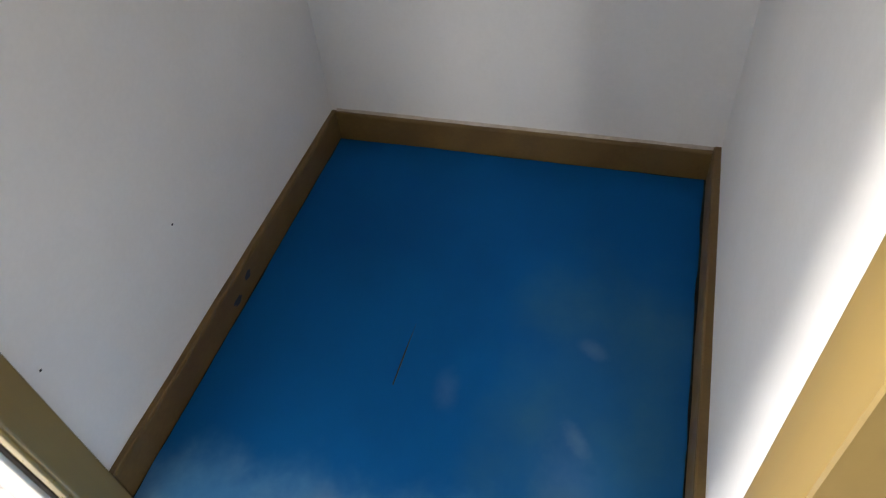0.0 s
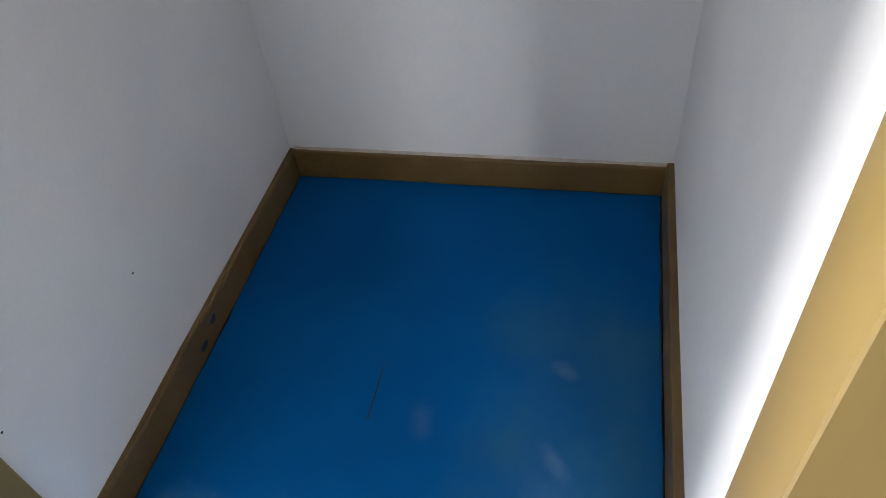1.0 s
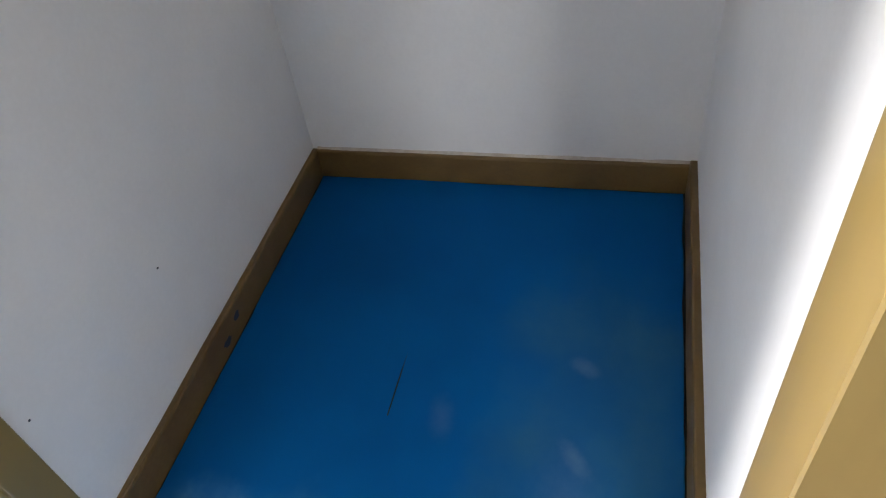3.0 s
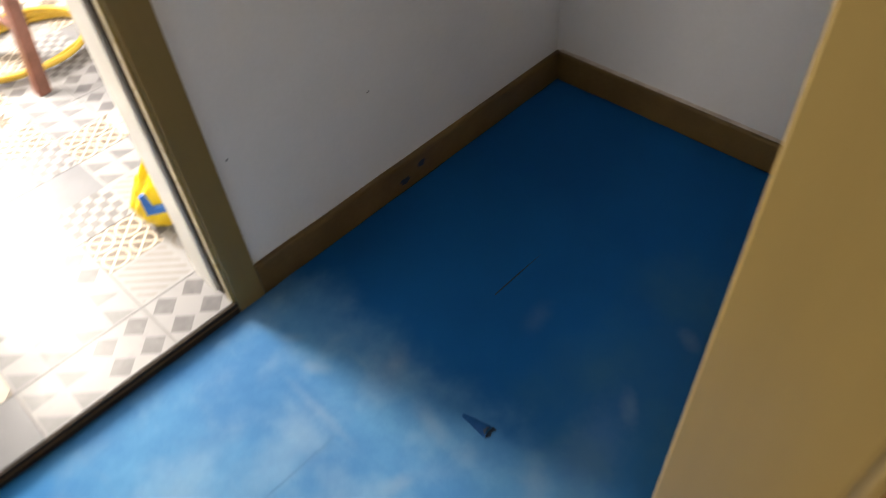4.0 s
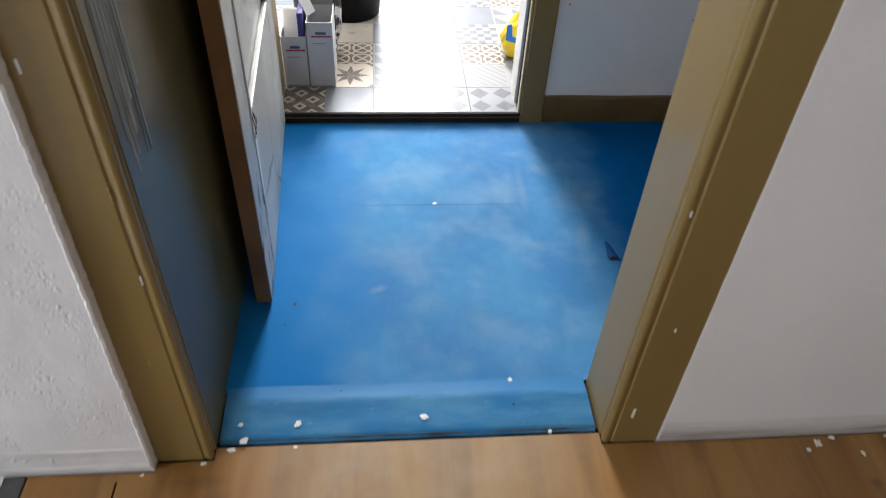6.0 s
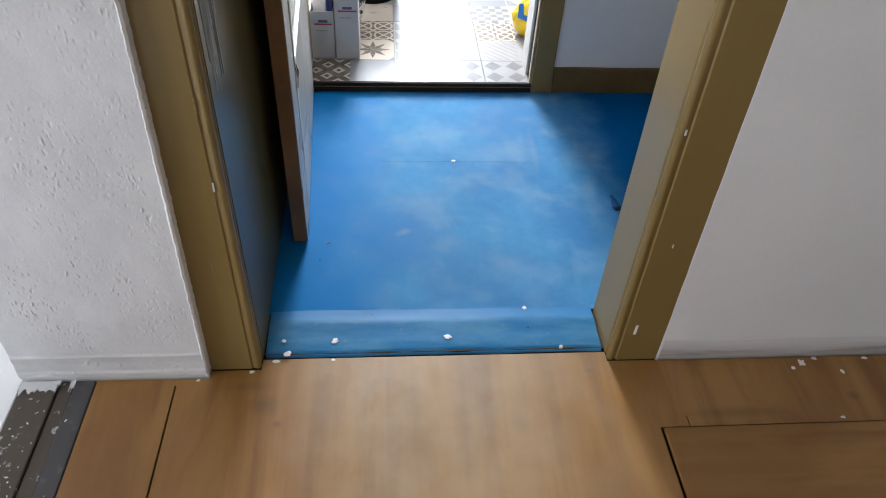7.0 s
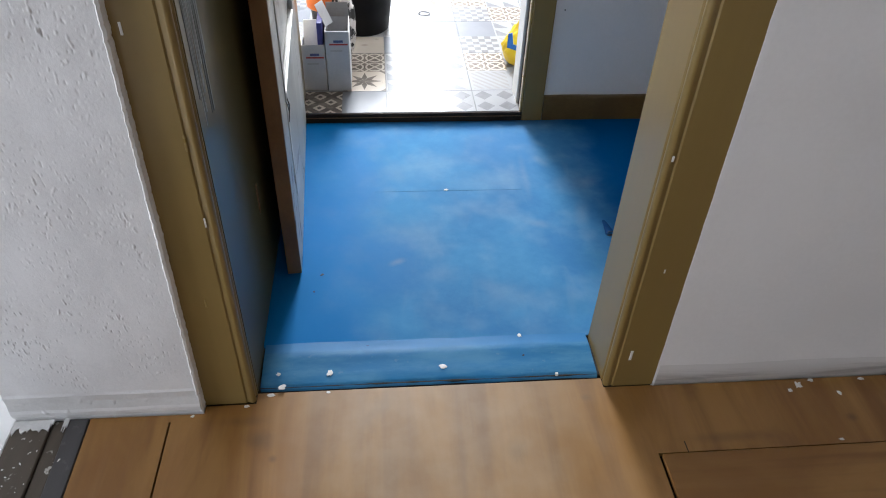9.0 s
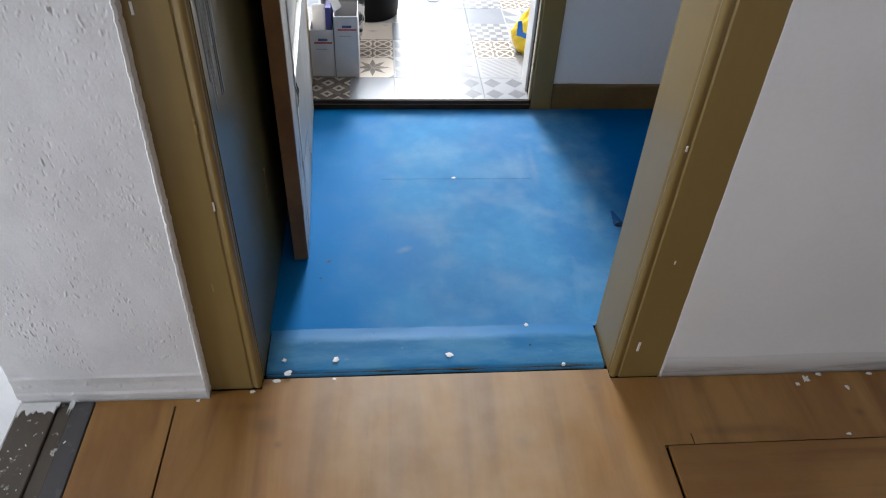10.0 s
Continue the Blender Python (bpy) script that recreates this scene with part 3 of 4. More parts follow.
def rough_wall():
    """Hand-plastered face left of the doorway, with a smoother band at the foot."""
    nx, nz, w, top = 330, 700, 0.400, 1.15
    verts, faces, mats = [], [], []
    for j in range(nz + 1):
        z = -0.004 + top * j / nz
        for i in range(nx + 1):
            x = -0.513 + (w + 0.026 * z) * i / nx
            patch = max(0.0, 0.40 + 1.6 * noise.noise((x * 9, z * 6, 3)) + 0.8 * noise.noise((x * 24, z * 17, 6)))
            dent = max(0.0, noise.noise((x * 215, z * 88, 0.5)) - 0.40) * 0.0036 * patch - max(0.0, noise.noise((x * 240, z * 100, 7.5)) - 0.42) * 0.0030 * patch
            soft = noise.noise((x * 6, z * 5, 2.0)) * 0.0016 + noise.noise((x * 28, z * 24, 5.0)) * 0.0006
            k = min(1.0, max(0.0, (z - 0.072 - noise.noise((x * 9, 4, 4)) * 0.004) / 0.006))
            lip = -0.0012 - 0.0045 * max(0.0, 1 - abs(z - 0.022) / 0.03) + 0.011 * max(0.0, (0.010 - z) / 0.014) ** 2
            lump = noise.noise((x * 60, z * 70, 9))
            y = -0.0205 - (dent + soft) * k + (1 - k) * (lip + noise.noise((x * 14, z * 20, 9)) * 0.0016 - max(0.0, lump - 0.42) * 0.005)
            if i in (0, nx):
                x += noise.noise((z * 30, i, 2)) * (0.003 if z > 0.1 else 0.010)
                y += 0.006
            verts.append((x, y, z))
    for j in range(nz):
        for i in range(nx):
            a = j * (nx + 1) + i
            faces.append((a, a + 1, a + nx + 2, a + nx + 1))
            mats.append(1 if 0.034 < top * j / nz < 0.073 else 0)
    me = bpy.data.meshes.new("plaster_face")
    me.from_pydata(verts, [], faces)
    me.materials.append(plaster)
    me.materials.append(skirting_plaster)
    for p, k in zip(me.polygons, mats):
        p.material_index, p.use_smooth = k, True
    ob = new("wall_plaster", me)
    tagged(ob, "rough hand-plastered white wall beside the doorway", "wall", kind="structure")
    part("upper_plaster", box(-0.513, -0.083, -0.0205, -0.0163, 1.146, H, 0), plaster, ob)
    bm = bmesh.new()
    rows = []
    for k in range(701):
        z = 1.146 * k / 700
        x = -0.113 + 0.026 * z + noise.noise((z * 11, 1, 5)) * 0.0010 + noise.noise((z * 75, 4, 5)) * 0.0016 + noise.noise((z * 210, 4, 8)) * 0.0013
        rows.append([bm.verts.new(p) for p in ((x - 0.007, -0.0195, z), (x - 0.003, -0.0235 - 0.002 * noise.noise((z * 40, 2, 2)), z), (x + 0.0015, -0.021, z), (x + 0.002, -0.0012, z), (x - 0.007, -0.0012, z))])
    for a, b in zip(rows, rows[1:]):
        for i in range(5):
            bm.faces.new((a[i], b[i], b[(i + 1) % 5], a[(i + 1) % 5]))
    part("plaster_edge", bm, white_wall, ob, "raised plaster edge along the frame")
    # thin skim of plaster run over the right casing
    part("plaster_skim", extrude_skim(), white_wall, bpy.data.objects["wall_front"])
    return ob


rough_wall()
# bare band where a skirting was taken off
foot = bmesh.new()
rows = []
for k in range(161):
    x = 0.922 + 1.97 * k / 160
    t = 0.060 + noise.noise((x * 5, 1, 1)) * 0.008 + noise.noise((x * 22, 2, 1)) * 0.002
    rows.append([foot.verts.new(p) for p in ((x, -0.0010, -0.012), (x, -0.0021, -0.0115), (x, -0.0018, t - 0.006), (x, -0.0011, t))])
for a, b in zip(rows, rows[1:]):
    for i in range(3):
        foot.faces.new((a[i], b[i], b[i + 1], a[i + 1]))
tagged(part("trim", foot, foot_band, None, "", True), "grey smudged plaster band at the wall foot", "trim", kind="structure")

tagged(part("ground", box(-3.2, 3.0, -4.2, 1.25, -0.20, -0.03), subfloor_mat), "dark screed below the loose floor", "ground", kind="structure")
floor_room = tagged(new("floor_room"), "half-laid orange-brown wood floor with loose planks", "floor", kind="structure")
WT = -0.006


def plank(name, x0, x1, y0, y1, top=WT, mat=None, label=""):
    return part(name, box(x0, x1, y0, y1, top - 0.012, top, 0.0012), mat or laminate, floor_room, label)


sheet = [(-0.353, -3.9), (-0.1835, -3.9), (-0.1835, -0.0435), (-0.1790, -0.0435), (-0.1790, -3.9), (0.8735, -3.9), (0.8735, -0.1865), (2.895, -0.1865), (2.895, -0.0045),
         (0.917, -0.0045), (0.917, -0.0030), (0.7995, -0.0030), (0.7995, 0.0240), (0.0005, 0.0240), (0.0005, -0.0045), (-0.1105, -0.0060), (-0.1105, -0.0255), (-0.353, -0.0235)]
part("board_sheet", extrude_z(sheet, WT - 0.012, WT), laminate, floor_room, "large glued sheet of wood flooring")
plank("loose_plank", 0.8805, 2.895, -0.384, -0.1915, WT + 0.005, laminate_cross, label="loose plank lying slightly proud")
plank("plank", 0.8805, 2.895, -0.58, -0.388, WT, laminate_cross)
plank("plank", 0.8805, 2.895, -3.9, -0.584, WT, laminate_cross)
part("saw_nick", box(0.9395, 0.9415, -0.1870, -0.1600, WT - 0.001, WT + 0.0006), subfloor_mat, floor_room, "short dark saw cut")
tagged(part("floor_strip", box(-0.3980, -0.3555, -3.9, -0.0225, -0.025, WT + 0.001, 0.002), grey_board), "dark grey metal-like floor strip", "floor strip", kind="structure")
tagged(part("floor_board", box(-0.4320, -0.3995, -3.9, -0.0225, -0.029, -0.012, 0.002), old_boards), "dark recessed old floor board", "floor board", kind="structure")
tagged(part("floor_board", box(-0.5125, -0.4340, -3.9, -0.0225, -0.029, -0.007, 0.002), old_boards), "dark old floor board with flaking paint", "floor board", kind="structure")
tagged(part("floor_beyond", box(-3.0, -0.5140, -3.9, 1.25, -0.029, -0.010, 0.002), white_wall), "white painted floor edge", "floor", kind="structure")

# ---- setting: the kitchen ----
wall("wall_kitchen_left", (-1.0, -0.9, 1.37, 3.8, -0.05, H), material=kitchen_paint, label="unseen kitchen wall, grey to limit bounce light")
wall("wall_kitchen_right", (2.3, 2.4, 1.37, 3.8, -0.05, H), (2.205, 2.3, 1.25, 1.37, -0.05, H), material=kitchen_paint, label="unseen kitchen wall, grey to limit bounce light")
wall("wall_kitchen_front", (-0.9, -0.514, 1.37, 1.40, -0.05, H), material=kitchen_paint, label="unseen kitchen wall, grey to limit bounce light")
wall("wall_kitchen_window", (-1.0, 0.04, 3.8, 3.95, -0.05, H), (0.80, 2.4, 3.8, 3.95, -0.05, H), (0.04, 0.80, 3.8, 3.95, -0.05, 0.95), (0.04, 0.80, 3.8, 3.95, 2.42, H), material=kitchen_paint, label="unseen kitchen wall, grey to limit bounce light")


def window(name, x0, x1, z0, z1, m):
    win = tagged(new(name), "unseen white framed window letting in daylight", "window", kind="structure")
    for a, b, c, d in ((x0, x1, z0, z0 + 0.06), (x0, x1, z1 - 0.06, z1), (x0, x0 + 0.06, z0 + 0.06, z1 - 0.06), (x1 - 0.06, x1, z0 + 0.06, z1 - 0.06)):
        part("window_frame", box(a, b, -0.03, 0.03, c, d, 0.004), white_frame, win)
    pane = part("pane", box(x0 + 0.06, x1 - 0.06, -0.004, 0.004, z0 + 0.06, z1 - 0.06), glass_mat, win)
    pane.visible_shadow = False
    win.matrix_world = m
    return win


window("window_1", 0.04, 0.80, 0.95, 2.42, pose(0, 3.89, 0))
window("window_2", -0.50, 0.50, 0.7, 2.2, pose(-3.1, -1.21, 0, 0, 0, 90))
# unseen window, added to go with the rear fill lamp
window("fill_window", -2.6, -1.2, 0.75, 2.15, pose(0, -4.25, 0))
floor_kitchen = tagged(part("floor_kitchen", box(-0.9, 2.3, 1.2252, 3.8, -0.06, 0.0300), grout), "patchwork patterned floor tiles in grey and cream", "floor", kind="structure")

# plaster spilt over the ends of the old boards
def spill(x0, x1, y0, depth, z, seed):
    n = 16
    back = [(x0 + (x1 - x0) * k / n, y0) for k in range(n + 1)]
    front = [(x0 + (x1 - x0) * k / n, y0 - depth * (0.75 + 0.7 * noise.noise((k * 0.55, seed, 0)) + 0.12 * noise.noise((k * 1.9, seed, 3)))) for k in range(n + 1)]
    return extrude_z(back + front[::-1], z - 0.001, z + 0.0022)


for nm, args in (("plaster_spill", (-0.5115, -0.434, -0.0225, 0.034, -0.007, 1.0)), ("plaster_spill", (-0.4065, -0.3960, -0.0225, 0.030, -0.005, 5.0)), ("plaster_spill", (-0.4375, -0.428, -0.0222, 0.016, -0.006, 9.0))):
    tagged(part(nm, spill(*args), skirting_plaster), "dried pale plaster spilt over the boards", "plaster", "plaster spills")


# ---- the open kitchen door ----
def kitchen_door():
    """A panelled leaf standing open at a right angle; built along its own x, hinge at the origin, face towards +y."""
    leaf = tagged(new("kitchen_door"), "open panelled door, peeling grey-white paint, brown edge", "door")
    L, T, TOP = 0.818, 0.038, 2.0
    s, rail = 0.125, 0.45
    hinge_stile = box(0, s, -T, 0, 0.008, TOP, 0.003, 2)
    part("stile", hinge_stile, door_face, leaf)
    part("stile", box(L - s, L - 0.003, -T, 0, 0.008, TOP, 0.003, 2), door_face, leaf)
    part("edge_strip", box(L - 0.003, L, -T + 0.0005, -0.001, 0.008, TOP, 0.0012), edge_brown, leaf, "bare brown lock edge")
    part("rail", box(s, L - s, -T, 0, 0.008, rail, 0.002), door_face, leaf)
    part("rail", box(s, L - s, -T, 0, 1.0, 1.12, 0.002), door_face, leaf)
    part("rail", box(s, L - s, -T, 0, TOP - 0.14, TOP, 0.002), door_face, leaf)
    for z0, z1 in ((rail, 1.0), (1.12, TOP - 0.14)):
        part("panel", box(s, L - s, -T + 0.012, -0.012, z0, z1), door_face, leaf)
        for a, b, c, d in ((s, s + 0.016, z0, z1), (L - s - 0.016, L - s, z0, z1), (s + 0.016, L - s - 0.016, z0, z0 + 0.016), (s + 0.016, L - s - 0.016, z1 - 0.016, z1)):
            part("moulding", box(a, b, -0.012, 0.003, c, d, 0.004, 2), door_face, leaf)
    wedge = [(0.650, 0.446), (0.664, 0.440), (0.672, 0.448), (0.688, 0.442), (0.690, 0.330), (0.687, 0.240), (0.682, 0.165), (0.676, 0.250), (0.668, 0.330), (0.658, 0.390)]
    bm = extrude_z(wedge, 0.0004, 0.0016)
    bmesh.ops.transform(bm, matrix=Matrix(((1, 0, 0, 0), (0, 0, 1, 0), (0, 1, 0, 0), (0, 0, 0, 1))), verts=bm.verts)
    part("bare_patch", bm, white_frame, leaf, "cream undercoat where paint peeled")
    for k in range(5):
        x = 0.652 + 0.008 * k
        part("splinter", tube([(x, 0.001, 0.440 + 0.012 * (k % 3)), (x + 0.003, 0.006, 0.425 - 0.012 * (k % 2)), (x + 0.001, 0.003, 0.395 + 0.01 * (k % 2))], 0.0011, 5), white_frame if k % 2 else dark_wood, leaf, "sliver of lifted paint")
    part("lock_plate", box(L, L + 0.0012, -T + 0.010, -0.010, 0.93, 1.13, 0.0004), steel, leaf, "steel lock plate")
    handle = part("handle", tube([(L - 0.06, 0.0, 1.04), (L - 0.06, 0.045, 1.04), (L - 0.075, 0.052, 1.04), (L - 0.17, 0.052, 1.04)], 0.009, 10), steel, leaf, "steel lever handle")
    part("rosette", box(L - 0.08, L - 0.04, 0.0002, 0.004, 0.96, 1.12, 0.0015), steel, handle)
    ang = math.degrees(math.atan2(0.421 - 1.235, 0.0755 - 0.036))
    leaf.matrix_world = pose(0.036, 1.231, 0, 0, 0, ang)
    return leaf


kitchen_door()
srng = random.Random(3)
yy = 0.050
while yy < 0.142:
    ww = srng.uniform(0.006, 0.014)
    z0 = srng.uniform(0.66, 0.78)
    part("scraped_streak", extrude_z([(0.0008, yy), (0.0025, yy + 0.001), (0.0026, yy + ww - 0.001), (0.0008, yy + ww)], z0, srng.uniform(1.3, 1.6)), scrape_mat, frame_1, "paint scraped to bare grey")
    yy += ww + srng.uniform(0.0, 0.004)
part("strike_plate", box(-0.002, 0.0018, 0.372, 0.386, 0.245, 0.325, 0.001), edge_brown, bpy.data.objects["wall_lining"], "small brown plate")


# ---- loose bits on the floors ----
def fleck(x, y, r, z=0.0, mat=None, name="paint_fleck", label="dried white paint fleck on the floor", cat="paint fleck", grow=1.0, turn=0.0, seed=0, group="paint flecks"):
    bm = bmesh.new()
    n = 15
    hi, lo = [], []
    for k in range(n):
        a = math.tau * k / n
        q = 0.82 * r * (1 + 0.6 * noise.noise((math.cos(a) * 1.9 + seed * 3.1, math.sin(a) * 1.9, seed)) + 0.3 * noise.noise((math.cos(a) * 6 + seed, math.sin(a) * 6, seed)))
        px, py = q * math.cos(a) * grow, q * math.sin(a)
        lo.append(bm.verts.new((px, py, 0)))
        hi.append(bm.verts.new((px * 0.88, py * 0.88, 0.0008)))
    for k in range(n):
        bm.faces.new((lo[k], lo[(k + 1) % n], hi[(k + 1) % n], hi[k]))
    bm.faces.new(hi)
    bm.faces.new(lo[::-1])
    ob = tagged(part(name, bm, mat or fleck_mat), label, cat, group)
    ob.matrix_world = pose(x, y, z, 0, 0, turn)
    return ob


for k, (x, y, r, g, tn) in enumerate(((0.627, 0.166, 0.0070, 1.0, 0), (0.428, 0.076, 0.0090, 1.1, 20), (0.043, 0.073, 0.0065, 1.0, 40), (0.055, 0.034, 0.0095, 1.2, 10), (0.162, 0.070, 0.0090, 1.1, 70),
                                      (0.498, 0.793, 0.0065, 1.3, 20))):
    fleck(x, y, r, 0.0012 if y > 0.5 else 0.0006, grow=g, turn=tn, seed=k)
for k, (x, y, r, g, tn) in enumerate(((1.269, -0.022, 0.010, 1.2, 60), (1.242, -0.037, 0.006, 1.1, 10), (1.357, -0.051, 0.006, 1.3, 80), (1.432, -0.012, 0.006, 1.6, 0), (1.296, -0.176, 0.004, 1.8, 0),
                                      (1.305, -0.010, 0.006, 1.5, 0), (-0.135, -0.030, 0.004, 1.3, 25), (-0.02, -0.010, 0.005, 1.4, 5), (0.03, 0.018, 0.006, 1.8, 0), (0.16, 0.019, 0.004, 1.6, 0))):
    fleck(x, y, r, WT, grow=g, turn=tn, seed=k + 20)
for k, (x, y, r, g) in enumerate(((0.128, 0.413, 0.0050, 1.3), (0.110, 0.348, 0.0035, 1.0), (0.249, 0.148, 0.0040, 1.6), (0.626, 0.10, 0.0035, 1.2))):
    fleck(x, y, r, 0.0004, black_speck, "dark_crumb", "small dark crumb on the blue sheet", "crumb", g, 30, k + 40, "dark crumbs")


def torn_spot():
    """A blister of the blue sheet, lifted to a hollow open end."""
    bm = bmesh.new()
    rows, n = [], 12
    for j in range(9):
        u = j / 8
        w, h = 0.005 + 0.016 * u ** 0.8, 0.0005 + 0.0075 * u ** 1.3
        rows.append([bm.verts.new((w * math.cos(math.pi * k / n) + 0.002 * noise.noise((u * 4, k, 1)), 0.050 - 0.098 * u + 0.006 * math.sin(math.pi * k / n) * u, h * math.sin(math.pi * k / n) ** 0.8 * (1 + 0.25 * noise.noise((u * 3, k * 0.5, 4))))) for k in range(n + 1)])
    for a, b in zip(rows, rows[1:]):
        for k in range(n):
            bm.faces.new((a[k], a[k + 1], b[k + 1], b[k]))
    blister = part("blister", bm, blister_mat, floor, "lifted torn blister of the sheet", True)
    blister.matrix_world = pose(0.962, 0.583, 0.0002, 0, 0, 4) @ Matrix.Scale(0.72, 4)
    end = [(0.0195 * math.cos(math.pi * k / 10), 0.0095 * math.sin(math.pi * k / 10)) for k in range(11)]
    hole = bmesh.new()
    front, back = [hole.verts.new((x, -0.044 + z * 0.4, z)) for x, z in end], [hole.verts.new((x * 0.7, -0.030, z * 0.7)) for x, z in end]
    for k in range(10):
        hole.faces.new((front[k], front[k + 1], back[k + 1], back[k]))
    hole.faces.new(back)
    part("hollow", hole, tear_mat, blister, "dark torn opening")
    part("torn_edge", extrude_z([(-0.021, -0.047), (-0.008, -0.058), (0.006, -0.053), (0.020, -0.060), (0.023, -0.046), (0.0, -0.042)], 0.0, 0.0009), tear_mat, blister, "dark torn edge")


torn_spot()
# chips in the frame paint, a smear of blue on the skirting
for z, dx, w, h, sx in ((0.085, 0.045, 0.006, 0.030, 1), (0.62, 0.012, 0.004, 0.012, 1), (0.35, 0.062, 0.003, 0.010, 1)):
    part("paint_chip", box(0.8 + dx - w / 2, 0.8 + dx + w / 2, -0.0012, 0.001, z, z + h, 0.0005), fleck_mat, frame_1, "chip down to white primer")
for z, dx, w, h in ((0.86, 0.075, 0.004, 0.020), (0.30, 0.055, 0.003, 0.022), (0.66, 0.022, 0.0035, 0.03), (0.50, 0.020, 0.003, 0.02)):
    part("paint_chip", box(-dx - w / 2, -dx + w / 2, -0.0022, 0.0, z, z + h, 0.0005), fleck_mat if h < 0.021 else olive_bead, frame_1, "chipped paint")
for k, (x, z, r) in enumerate(((1.446, 0.050, 0.014), (1.380, 0.028, 0.015))):
    sm = fleck(0, 0, r, 0, tear_mat, "blue_smear", "smear of dark blue paint", "paint", 1.4, 0, 3 + k)
    sm.parent = base_far
    for key in ("category", "group"):
        del sm[key]
    sm.matrix_world = pose(x, FAR - 0.0150, z, 90, 0, 0)
for nm, x, z in (("nail_head", 1.355, 0.008), ("nail_head", 1.78, 0.05)):
    part(nm, box(x - 0.004, x + 0.004, FAR - 0.0185, FAR - 0.015, z, z + 0.007, 0.001), fleck_mat, base_far, "small white chip")
part("nail_head", box(BACK - 0.0175, BACK - 0.015, 1.02, 1.026, 0.086, 0.092, 0.001), fleck_mat, base_back, "small white chip")
part("nail_head", box(1.40, 1.407, NEAR + 0.027, NEAR + 0.0335, 0.05, 0.057, 0.001), fleck_mat, base_near, "small white chip")
for x, z in ((1.313, 0.353), (0.917, 0.400)):
    part("wall_speck", box(x - 0.0022, x + 0.0022, FAR - 0.0015, FAR + 0.001, z, z + 0.004, 0.0005), black_speck, bpy.data.objects["wall_far"], "tiny dark speck")
part("filler_lump", box(BACK - 0.019, BACK - 0.002, NEAR + 0.004, NEAR + 0.030, 0.0955, 0.1020, 0.002), caulk_mat, base_back, "lump of pale filler in the corner")
rng = random.Random(5)
for k in range(22):
    on_board = k % 11 != 3
    x, y = (rng.uniform(-0.505, -0.440) if on_board else rng.uniform(-0.395, -0.36)), rng.uniform(-0.30, -0.07)
    fleck(x, y, rng.uniform(0.0009, 0.0020), -0.0072 if on_board else -0.0052, grow=rng.uniform(1.2, 2.8), turn=rng.uniform(0, 180), seed=k + 70, name="paint_flake", label="flake of white paint on the dark boards", cat="paint flake", group="paint flakes")



# ---- kitchen things ----
def carton(name, x0, x1, y0, y1, h, label):
    """An upright open box: four walls, a floor and raised flaps, with print on its front."""
    c = tagged(new(name), label, "box", "white cartons")
    t = 0.0025
    bm = bmesh.new()
    for b in ((x0, x1, y0, y0 + t, 0, h), (x0, x1, y1 - t, y1, 0, h), (x0, x0 + t, y0 + t, y1 - t, 0, h), (x1 - t, x1, y0 + t, y1 - t, 0, h), (x0 + t, x1 - t, y0 + t, y1 - t, 0, t)):
        box(*b, bm=bm)
    body = part("carton_body", bm, card_white, c)
    w = x1 - x0
    part("print_bar", box(x0 + w * 0.16, x1 - w * 0.06, y0 - 0.0008, y0 - 0.0001, h - 0.052, h - 0.046), print_red, body, "red printed bar")
    part("print_bar", box(x0 + w * 0.34, x1 - w * 0.26, y0 - 0.0008, y0 - 0.0001, h - 0.042, h - 0.033), print_blue, body, "blue-grey printed bar")
    part("print_bar", box(x0 + w * 0.2, x1 - w * 0.3, y0 - 0.0008, y0 - 0.0001, h - 0.075, h - 0.072), card_inside, body, "fine grey print")
    return c, body


